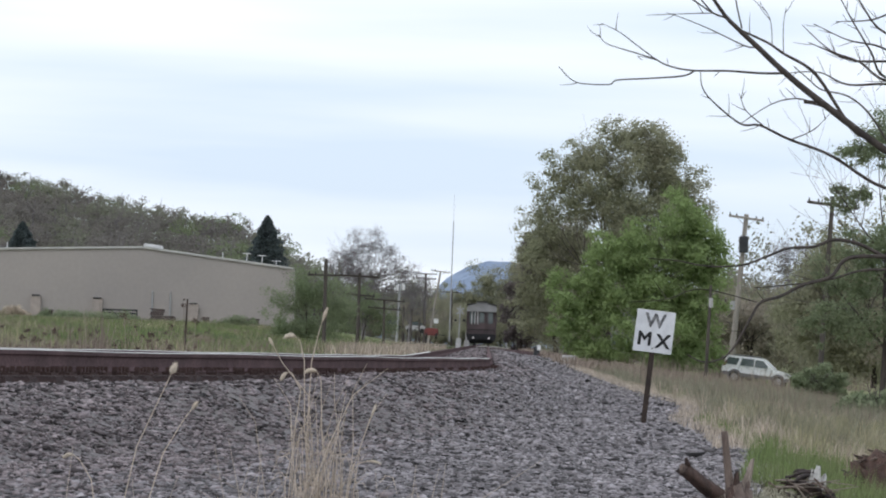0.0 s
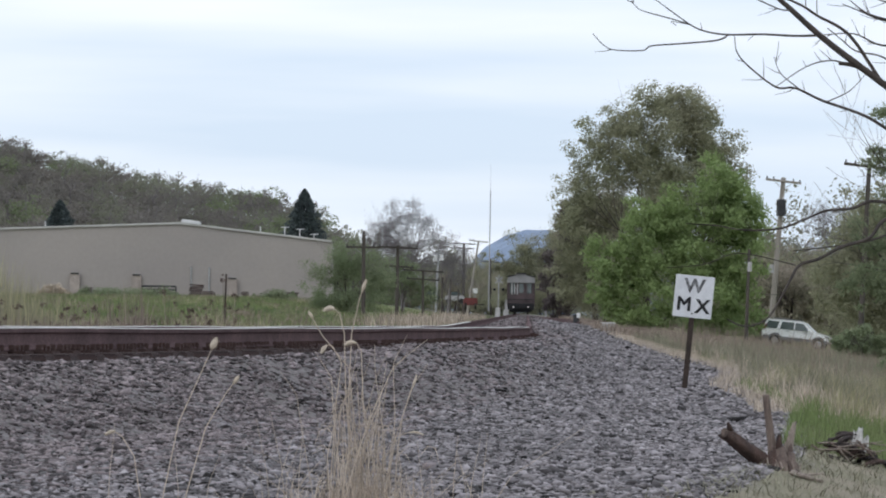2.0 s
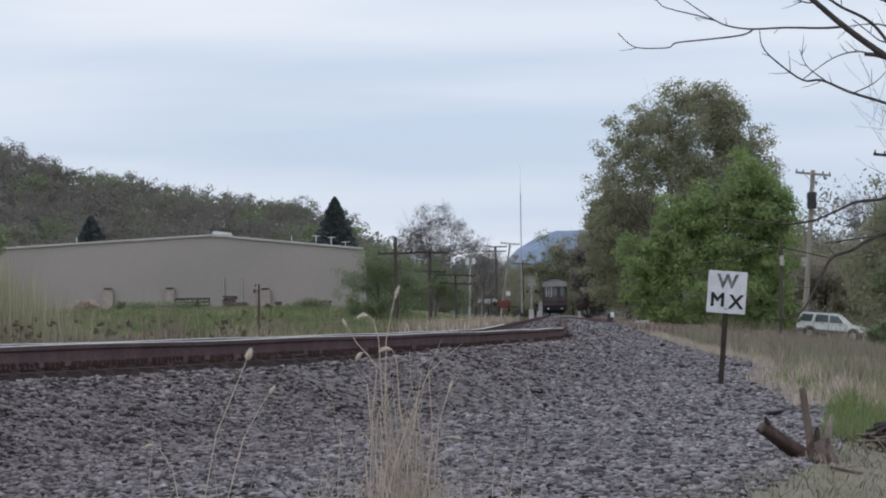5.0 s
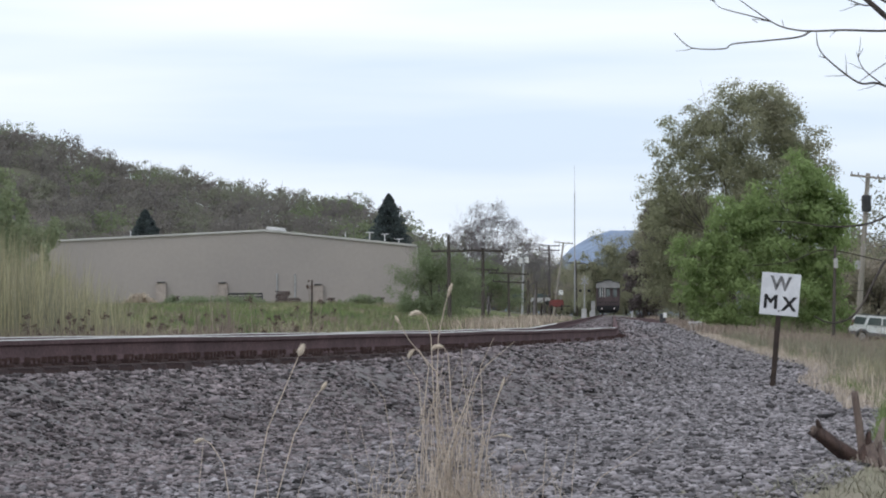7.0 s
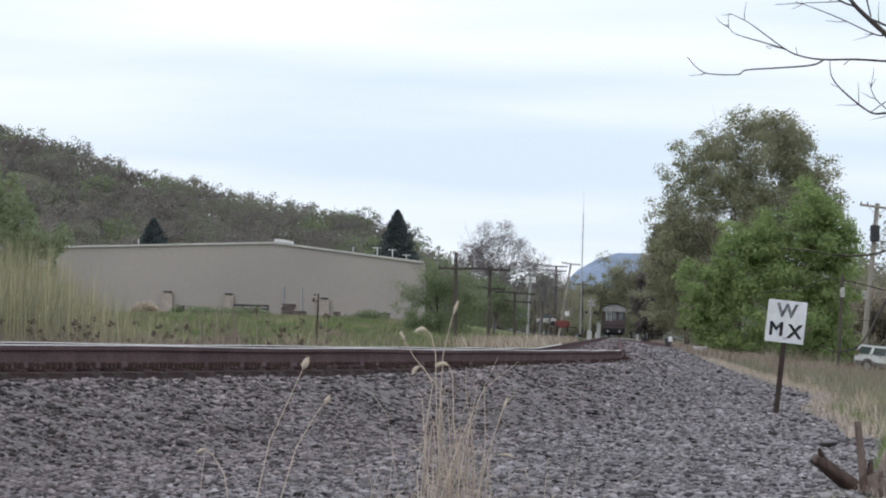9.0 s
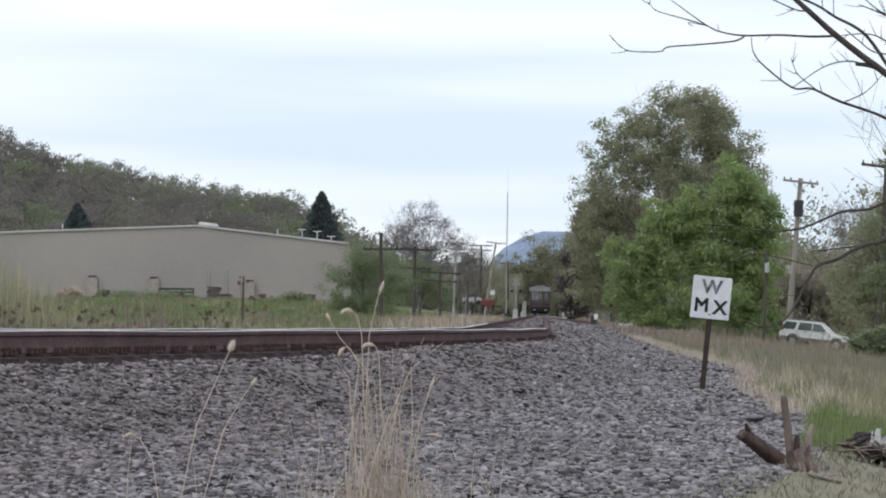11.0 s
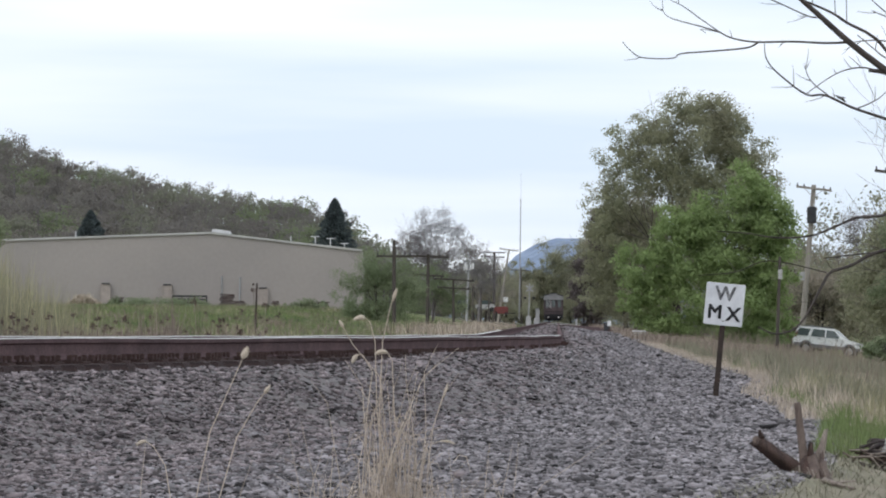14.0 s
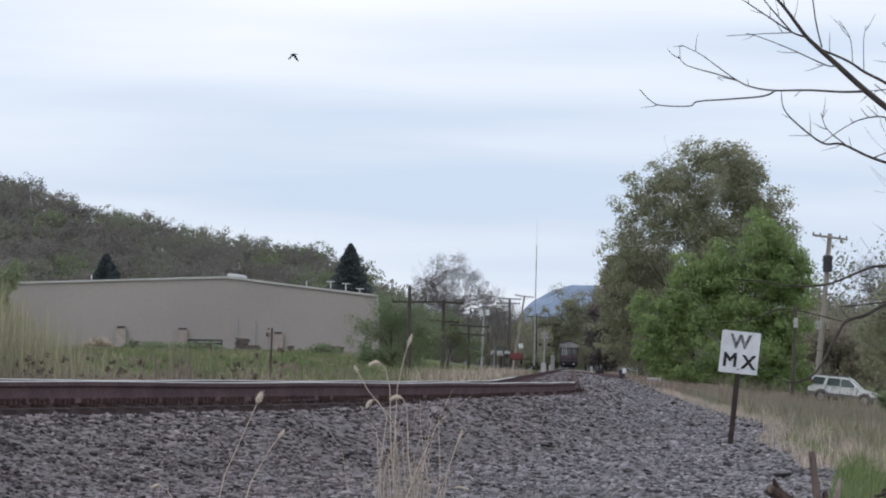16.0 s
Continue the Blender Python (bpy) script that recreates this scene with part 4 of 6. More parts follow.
# ---------------------------------------------------------------- train
def build_coach():
    c = thing("railway_coach", Matrix(), "old dark maroon railway coach with a dusty grey roof", "railway coach")
    L, W = 23.0, 3.05
    part("body", boxed((0, L / 2 + 0.3, 2.2), (W, L, 2.6), 0.05), M["coach"], c, "dark maroon coach body")
    bm = bmesh.new()
    prof = [(-1.52, 3.45), (-1.52, 3.85), (-1.40, 4.10), (-0.62, 4.26), (-0.55, 4.40), (-0.35, 4.45), (0.35, 4.45), (0.55, 4.40), (0.62, 4.26), (1.40, 4.10), (1.52, 3.85), (1.52, 3.45)]
    a = [bm.verts.new((x, -0.15, z)) for x, z in prof]
    b = [bm.verts.new((x, L + 0.3, z)) for x, z in prof]
    bm.faces.new(a)
    bm.faces.new(list(reversed(b)))
    for i in range(len(prof)):
        j = (i + 1) % len(prof)
        bm.faces.new((a[j], a[i], b[i], b[j]))
    bmesh.ops.recalc_face_normals(bm, faces=bm.faces)
    part("roof", bm, M["coachroof"], c, "dusty grey clerestory roof")
    part("roof_edge", boxed((0, -0.2, 4.46), (1.15, 0.3, 0.10), 0.02), M["darkmetal"], c)
    for s in (-1, 1):
        part("roof_edge", boxed((s * 1.05, -0.18, 4.2), (0.95, 0.16, 0.10), 0.02, pose(0, 0, 0, 0, s * 11, 0)), M["darkmetal"], c)
    part("end_sill", boxed((0, -0.1, 1.02), (W - 0.1, 0.5, 0.3), 0.03), M["black"], c)
    part("end_wall", boxed((0, 0.22, 2.1), (W - 0.05, 0.1, 2.6), 0.02), M["coach"], c, "dark maroon vestibule end")
    part("door", boxed((0.02, 0.14, 2.1), (0.75, 0.06, 2.1), 0.01), M["coach"], c)
    part("door_window", boxed((0.02, 0.10, 2.85), (0.5, 0.02, 1.0), 0.01), M["glass"], c)
    for x in (-0.92, 0.85):
        part("end_window", boxed((x, 0.14, 2.85), (0.62, 0.04, 1.15), 0.02), M["glass"], c)
    for x, w in ((-1.0, 0.10), (-0.68, 0.09), (-0.40, 0.13)):
        part("end_post", boxed((x, 0.05, 2.85), (w, 0.12, 1.35), 0.02), M["coachpost"], c, "pale end post")
    for x in (-1.45, 0.62, 1.45):
        part("end_post", boxed((x, 0.05, 2.3), (0.10, 0.14, 2.5), 0.02), M["coach"], c)
    part("railing", boxed((0, -0.25, 1.62), (W - 0.3, 0.06, 0.07), 0.01), M["black"], c)
    for i in range(9):
        part("baluster", cyl((-1.28 + i * 0.32, -0.25, 1.1), (-1.28 + i * 0.32, -0.25, 1.62), 0.02, sides=6), M["black"], c)
    part("underframe", boxed((0, 4.0, 0.62), (2.5, 7.6, 0.75), 0.08), M["black"], c)
    part("coupler", boxed((0, -0.55, 0.85), (0.28, 0.7, 0.3), 0.05), M["black"], c)
    part("buffer_beam", boxed((0, -0.2, 0.72), (2.2, 0.25, 0.3), 0.03), M["black"], c)
    for s in (-1, 1):
        part("marker_lamp", cyl((s * 0.8, -0.34, 0.78), (s * 0.8, -0.44, 0.78), 0.085, sides=12), M["lamp"], c, "lit marker lamp")
        part("steps", boxed((s * 1.25, -0.05, 0.75), (0.4, 0.6, 0.5), 0.04), M["black"], c)
    for y in (3.5, 19.5):
        bg = part("bogie", boxed((0, y, 0.62), (2.2, 3.4, 0.35), 0.05), M["black"], c)
        for dy in (-1.2, 1.2):
            for s in (-0.7525, 0.7525):
                part("wheel", cyl((s - 0.07, y + dy, 0.46), (s + 0.07, y + dy, 0.46), 0.46, sides=20), M["darkmetal"], bg)
    for i in range(10):
        for s in (-1, 1):
            part("side_window", boxed((s * 1.53, 2.2 + i * 2.1, 2.6), (0.03, 1.3, 0.85), 0.02), M["glass"], c)
    return c


coach = build_coach()
coach_ahead = copy_thing(coach, pose(0, 30, 0))


# ---------------------------------------------------------------- bird
def build_bird():
    b = thing("bird", Matrix(), "black crow in flapping flight", "bird")
    bm = bmesh.new()
    bmesh.ops.create_uvsphere(bm, u_segments=12, v_segments=8, radius=1.0, matrix=Matrix.Diagonal((0.20, 0.065, 0.06, 1)))
    part("body", bm, M["feather"], b, smooth=True)
    bm = bmesh.new()
    bmesh.ops.create_uvsphere(bm, u_segments=10, v_segments=6, radius=0.045, matrix=Matrix.Translation((-0.21, 0, 0.015)))
    h = part("head", bm, M["feather"], b, smooth=True)
    part("beak", cyl((-0.24, 0, 0.01), (-0.31, 0, 0.0), 0.016, 0.002, 7), M["black"], h)
    part("tail", boxed((0.26, 0, 0.0), (0.18, 0.10, 0.015), 0.005), M["feather"], b)
    wings = []
    for s in (1, -1):
        bm = bmesh.new()
        pts = [(-0.09, 0.03), (-0.13, 0.20), (-0.10, 0.38), (-0.02, 0.50), (0.03, 0.42), (0.06, 0.36), (0.07, 0.25), (0.10, 0.14), (0.10, 0.03)]
        top = [bm.verts.new((x, y * s, 0.008)) for x, y in pts]
        low = [bm.verts.new((x, y * s, -0.008)) for x, y in pts]
        bm.faces.new(top)
        bm.faces.new(list(reversed(low)))
        for i in range(len(pts)):
            j = (i + 1) % len(pts)
            bm.faces.new((top[j], top[i], low[i], low[j]))
        bmesh.ops.recalc_face_normals(bm, faces=bm.faces)
        wings.append(part("wing", bm, M["feather"], b))
    for o in b.children_recursive:
        o.data.transform(Matrix.Scale(0.95, 4))
    return b, wings


bird, wings = build_bird()


# ---------------------------------------------------------------- trees
def lobe(x, z, rx, rz, y=0.0, ry=None):
    return ((x, y, z), (rx, ry or rx, rz))


def ground_at(p):
    return (p[0], p[1], float(land(p[0], p[1])))


def build_trees():
    # tall olive trees behind the bright one
    b = (24.34, 300.00, 1.25)
    tree("tall_tree", ground_at(b), 20.5, [lobe(1.5, 14.0, 4.6, 4.6), lobe(-2.9, 13.4, 3.4, 4.0), lobe(4.7, 12.6, 2.2, 4.2), lobe(-4.2, 8.6, 3.2, 3.6), lobe(2.0, 9.0, 5.0, 5.0), lobe(1.6, 17.2, 2.8, 2.0), lobe(-1.6, 16.0, 2.4, 1.8), lobe(4.0, 15.6, 2.0, 2.0), lobe(-5.2, 5.0, 2.4, 3.0), lobe(0.6, 11.5, 3.6, 5.5), lobe(-5.0, 11.0, 2.2, 3.4), lobe(0.0, 6.0, 3.4, 3.6), lobe(-5.4, 8.2, 2.8, 3.4), lobe(-5.8, 4.6, 2.4, 3.2), lobe(-3.4, 2.6, 3.0, 2.6), lobe(-3.8, 14.6, 2.0, 2.0), lobe(5.5, 12.4, 2.2, 3.6), lobe(3.4, 16.6, 2.4, 1.9), lobe(5.0, 9.0, 2.4, 3.4)],
         125000, 0.205, "leafolive", "tall thin-leaved olive green tree behind the track", seed=4, trunk=0.34, per=60, lsize=0.30, levels=3, grow=1.07)
    b = (22.19, 330.00, 1.38)
    tree("tall_tree", ground_at(b), 13.0, [lobe(-0.5, 8.0, 3.2, 4.4), lobe(1.6, 9.6, 3.0, 3.6), lobe(-1.6, 4.6, 3.0, 3.2), lobe(2.0, 4.5, 3.2, 3.4)],
         40000, 0.22, "leafbrown", "brownish budding tree beside the railway", seed=9, trunk=0.26, per=46)
    b = (18.08, 318.00, 1.65)
    tree("vine_covered_tree", ground_at(b), 11.0, [lobe(-0.5, 3.0, 1.2, 2.8), lobe(0.7, 3.6, 1.3, 2.9), lobe(0.3, 1.4, 1.9, 1.6), lobe(0.5, 6.0, 1.5, 2.8), lobe(1.2, 8.2, 1.5, 2.2)],
         24000, 0.22, "leafvine", "dark vine covered tree trunks by the track", seed=11, trunk=0.28, per=24)
    b = (44.5, 640.00, 2.75)
    tree("tall_tree", ground_at(b), 13.0, [lobe(0, 6, 5.0, 4.2), lobe(-4, 5, 3.4, 3.4), lobe(3, 7.5, 4.0, 4.2)],
         16000, 0.36, "leafolive", "olive green tree beyond the crossing", seed=13, per=24)
    # bright green tree
    b = (19.95, 215.00, 0.76)
    tree("green_tree", ground_at(b), 10.8, [lobe(1.0, 7.1, 2.7, 2.9), lobe(2.2, 5.8, 2.3, 3.0), lobe(-1.6, 5.0, 2.7, 2.6), lobe(-3.4, 3.2, 1.9, 1.9), lobe(0.4, 3.2, 3.6, 2.2), lobe(2.5, 2.9, 1.8, 2.0), lobe(2.5, 7.0, 1.7, 2.2), lobe(2.7, 4.6, 1.6, 2.0), lobe(2.0, 8.0, 1.7, 1.8), lobe(-3.6, 4.4, 2.2, 2.0), lobe(-2.0, 6.3, 2.1, 2.1), lobe(-4.2, 2.4, 1.6, 1.8), lobe(-2.6, 1.0, 2.2, 1.2), lobe(0.4, 0.9, 2.4, 1.2), lobe(2.6, 1.0, 1.8, 1.2)],
         70000, 0.20, "leafbright", "full bright green spring tree beside the gravel", seed=21, trunk=0.2, per=60, lsize=0.26, grow=1.06)
    # woods on the right
    k = 0
    for q, h, w, mat in (((35.76, 300.00, -0.00), 8.5, 3.8, "leafbrown"), ((43.42, 330.00, 0.03), 9.5, 4.4, "leafbrown"), ((37.06, 260.00, -0.48), 10.5, 4.2, "leafolive"), ((37.0, 240.00, -0.14), 13.0, 4.2, "leafolive"), ((33.8, 238.00, -0.14), 12.5, 3.0, "leafolive"), ((37.5, 312.00, 0.0), 9.0, 4.4, "leafolive"), ((32.2, 268.00, 0.0), 7.5, 3.6, "leafbrown"),
                         ((31.18, 280.00, 0.86), 8.0, 3.2, "leafolive"), ((39.21, 230.00, -0.10), 12.0, 4.4, "leafbrown"), ((40.25, 220.00, -0.30), 12.0, 4.6, "leafolive"), ((42.69, 400.00, 0.74), 11.0, 4.4, "leafbrown"), ((58.87, 400.00, -1.21), 13.5, 5.5, "leafolive")):
        k += 1
        tree("woodland_tree", ground_at(q), h, [lobe(0, h * 0.60, w * 0.8, h * 0.34), lobe(w * 0.5, h * 0.38, w * 0.7, h * 0.28), lobe(-w * 0.55, h * 0.36, w * 0.7, h * 0.28), lobe(0.2 * w, h * 0.16, w * 0.9, h * 0.16)],
             14000, 0.25, mat, "budding woodland tree behind the parked car", seed=30 + k, per=36, group="woodland trees")
    q = (55.23, 420.00, 1.06)
    tree("bare_tree", ground_at(q), 17.0, [lobe(0, 12, 3.0, 3.5), lobe(2.5, 9, 2.6, 3.0), lobe(-1.5, 8, 2.6, 3.0)], 9000, 0.7, "paletwig", "pale leafless tree far behind the poles", seed=44, trunk=0.2, bark="paletwig", levels=4, squash=0.05)
    q = (18.78, 120.00, 0.19)
    tree("leafy_tree", ground_at(q), 11.5, [lobe(0.7, 9.3, 1.5, 1.0), lobe(-0.7, 8.5, 1.1, 0.8), lobe(1.2, 7.4, 1.4, 0.8), lobe(-1.1, 7.0, 0.9, 0.6), lobe(0.6, 5.4, 1.6, 1.2), lobe(-1.2, 4.8, 1.2, 1.2), lobe(-1.6, 3.2, 1.2, 1.2), lobe(0.6, 3.2, 1.9, 1.7)],
         34000, 0.105, "leafbush", "slender tree with sparse fresh leaves", seed=46, trunk=0.13, per=22, lsize=0.34)
    # left of the track
    q = (-0.16, 285.00, 1.58)
    tree("shrub", ground_at(q), 6.5, [lobe(0, 3.8, 1.9, 2.2), lobe(-1.9, 2.3, 1.4, 1.8), lobe(1.5, 3.0, 1.6, 2.2), lobe(0, 1.0, 2.4, 1.0), lobe(-1.4, 0.9, 1.8, 0.9)],
         19000, 0.15, "leafbush", "large green shrub in the field by the warehouse", "shrub", seed=51, trunk=0.09, per=34, grow=1.12)
    q = (4.70, 335.00, 1.73)
    tree("shrub", ground_at(q), 6.5, [lobe(0, 3.4, 2.2, 2.4), lobe(-1.8, 2.2, 1.6, 1.8), lobe(1.7, 2.2, 1.6, 1.8)],
         10000, 0.17, "leafbush", "green shrub around an old line pole", "shrub", seed=52, trunk=0.09, per=34, grow=1.06)
    q = (6.2, 430.00, 1.76)
    tree("bare_tree", ground_at(q), 13.2, [lobe(0.2, 10.2, 3.6, 3.2), lobe(-2.6, 8.2, 2.8, 2.6), lobe(3.0, 8.0, 2.8, 2.6), lobe(0, 6.6, 4.6, 2.4)], 11000, 0.75, "paletwig", "spreading leafless tree with grey purple twigs", seed=53, trunk=0.26, bark="paletwig", levels=4, squash=0.05, per=30, kids=5)
    q = (12.0, 450.00, 1.67)
    tree("bare_tree", ground_at(q), 10.2, [lobe(0, 7.4, 2.3, 2.3), lobe(1.2, 5.4, 2.2, 2.0)], 3000, 0.65, "paletwig", "smaller leafless tree beside the shrubs", seed=58, trunk=0.16, bark="paletwig", levels=4, squash=0.05, per=30)
    for az, h, sd in ((0.034, 13.0, 81), (0.0385, 15.0, 82), (0.043, 17.0, 83), (0.0475, 19.5, 84), (0.052, 21.0, 85), (0.0565, 22.0, 86)):
        tree("background_tree", ground_at((az * 830, 830)), h, [lobe(0, h * 0.62, h * 0.28, h * 0.34), lobe(h * 0.2, h * 0.4, h * 0.24, h * 0.3), lobe(-h * 0.2, h * 0.36, h * 0.24, h * 0.3), lobe(0, h * 0.15, h * 0.3, h * 0.16)],
             12000, 0.45, "leafolive", "olive tree closing the view down the line", seed=sd, per=22, group="trees down the line")
    for q, h, sd in (((11.29, 560.00, 2.51), 6.5, 54), ((24.84, 760.00, 3.63), 14.5, 55), ((18.42, 700.00, 3.03), 9.0, 56), ((45.73, 820.00, 3.87), 16.0, 57), ((4.72, 600.00, 2.38), 8.0, 59), ((18.30, 640.00, 2.94), 13.0, 63), ((20.6, 690.00, 3.08), 14.0, 64), ((22.0, 700.00, 3.16), 13.0, 65), ((15.84, 620.00, 2.78), 11.0, 66)):
        tree("background_tree", ground_at(q), h, [lobe(0, h * 0.5, h * 0.36, h * 0.36), lobe(h * 0.3, h * 0.34, h * 0.3, h * 0.3), lobe(-h * 0.3, h * 0.3, h * 0.3, h * 0.28)],
             14000, 0.22, "leafolive" if sd % 2 else "leafbrown", "hazy budding tree beyond the crossing road", seed=sd, per=20, group="trees beyond the road")
    # evergreens behind the warehouse
    for q, top, wid, sd in (((-7.06, 560.00, 10.52), (-7.48, 560.00, 20.59), 6.0, 60), ((-47.39, 600.00, 11.73), (-47.68, 600.00, 19.73), 5.6, 61)):
        g = ground_at(q)
        h = top[2] - g[2]
        t = thing("spruce", Matrix.Translation(g), "dark pointed spruce tree behind the warehouse roof", "tree", "spruces")
        part("trunk", cyl((0, 0, -0.3), (0, 0, h * 0.95), 0.25, 0.04, 8), M["bark"], t)
        rng = np.random.default_rng(sd)
        n = 16000
        f = rng.uniform(0, 1, n) ** 0.75
        tier = 0.72 + 0.28 * np.abs(np.sin(f * 34 + rng.normal(0, 0.3, n)))
        rad = wid * np.minimum((1.0 - f) ** 0.75, 0.95) * tier * (0.88 + 0.24 * rng.uniform(0, 1, n)) * np.sqrt(rng.uniform(0.1, 1, n)) * 1.15 + 0.05
        a = rng.uniform(0, 2 * np.pi, n)
        rad *= 1 + 0.16 * np.sin(a * 5 + f * 9)
        pts = np.column_stack([rad * np.cos(a), rad * np.sin(a), h * (0.1 + 0.9 * f) - rad * 0.25])
        v, fc = leaf_cloud(pts, 0.5, rng, 0.35)
        held("crown", big_mesh("crown", v, fc, M["leafdark"]), t)


build_trees()


def build_hill_woods():
    """The wooded slope behind the warehouse and the woods round the place: far too many trees to count."""
    rng = np.random.default_rng(77)
    pools = {"wood_a": [], "wood_b": [], "wood_c": []}
    trunks = []

    def add(x, y, h, w, kind, n):
        z = float(land(x, y))
        lobes = [(np.array([x + rng.normal(0, w * 0.30), y + rng.normal(0, w * 0.3), z + h * rng.uniform(0.42, 0.66)]), np.array([w * 0.46, w * 0.46, h * 0.24])) for _ in range(5)]
        lobes += [(np.array([x, y, z + h * 0.34]), np.array([w * 0.62, w * 0.6, h * 0.34])), (np.array([x, y, z + h * 0.2]), np.array([w * 0.7, w * 0.6, h * 0.24]))]
        pools[kind].append(blob_points(n, sub_lobes(lobes, 6, rng, 0.40), rng, 0.1))
        trunks.append(([(x, y, z), (x + rng.normal(0, 0.3), y, z + h * 0.5), (x + rng.normal(0, 0.6), y, z + h * 0.86)], [0.24, 0.14, 0.03]))
        for _ in range(2):
            k = z + h * rng.uniform(0.4, 0.6)
            trunks.append(([(x, y, k), (x + rng.normal(0, w * 0.3), y + rng.normal(0, w * 0.3), k + h * rng.uniform(0.15, 0.3))], [0.09, 0.02]))
    # broad drifts: brown on the steep near end, greener on the crest and to the right
    for row, y in enumerate(np.linspace(545, 870, 9)):
        for az in np.arange(-0.135, 0.012, 0.0056):
            x = (az + rng.normal(0, 0.002)) * y
            if y < 640 and -0.100 < az < -0.010:
                continue  # behind the warehouse
            green = 0.10 + 0.16 * step(780, 860, y) + 0.22 * step(-0.06, -0.02, az)
            olive = 0.30 + 0.10 * math.sin(az * 90 + row)
            kind = rng.choice(["wood_a", "wood_b", "wood_c"], p=[olive, 1 - olive - green, green])
            add(x, y + rng.normal(0, 12), rng.uniform(5.5, 8.6) + 2.6 * float(step(-0.085, -0.045, az)), rng.uniform(7, 10), kind, 1250)
    # the near end of the wood, by the reeds
    for az, y, h in ((-0.128, 330, 19), (-0.119, 350, 18), (-0.136, 300, 18), (-0.115, 380, 15)):
        add(az * y, y, h, 7.0, "wood_c", 4200)
    for k in pools:
        if pools[k]:
            pts = np.concatenate([p for p, _ in pools[k]])
            out = np.concatenate([d for _, d in pools[k]])
            v, f = leaf_cloud(pts, 0.46, rng, 0.75, out)
            tagged(new("hillside_woods", big_mesh("hillside_woods", v, f, M[k])), {"wood_a": "olive budding woods on the hillside", "wood_b": "brown leafless woods on the hillside", "wood_c": "fresh green trees among the hillside woods"}[k], "woods", kind="stuff")
    tagged(tubes("woodland_trunks", trunks, M["paletwig"], sides=4), "grey trunks and bare limbs on the hillside", "woods", kind="stuff")
    # valley woods far behind the train
    heaps = []
    for az in np.arange(-0.01, 0.19, 0.0055):
        for y in ((560, 640, 760, 900, 1050) if abs(az - 0.0485) > 0.0095 else (1000, 1100, 1200)):
            x, z = az * y, float(land(az * y, y))
            if abs(x - float(rail_x(y))) < 13 and y < 800:
                continue
            h = rng.uniform(9, 14) * (1.25 if az > 0.06 else 1.0) * (1.5 if az > 0.1 else 1.0)
            heaps.append(blob_points(430, sub_lobes([(np.array([x, y, z + h * 0.46]), np.array([6, 5, h * 0.48]))], 9, rng, 0.45), rng, 0.1))
    for az in np.arange(-0.06, 0.19, 0.004):
        x, z = az * 950, float(land(az * 950, 950))
        heaps.append(blob_points(300, [(np.array([x, 950, z + 2.0]), np.array([4.5, 4, 4.0]))], rng, 0.1))
    v, f = leaf_cloud(np.concatenate([p for p, _ in heaps]), 0.62, rng, 0.7, np.concatenate([d for _, d in heaps]))
    tagged(new("valley_woods", big_mesh("valley_woods", v, f, M["wood_a"])), "olive woods closing the valley behind the train", "woods", kind="stuff")


build_hill_woods()


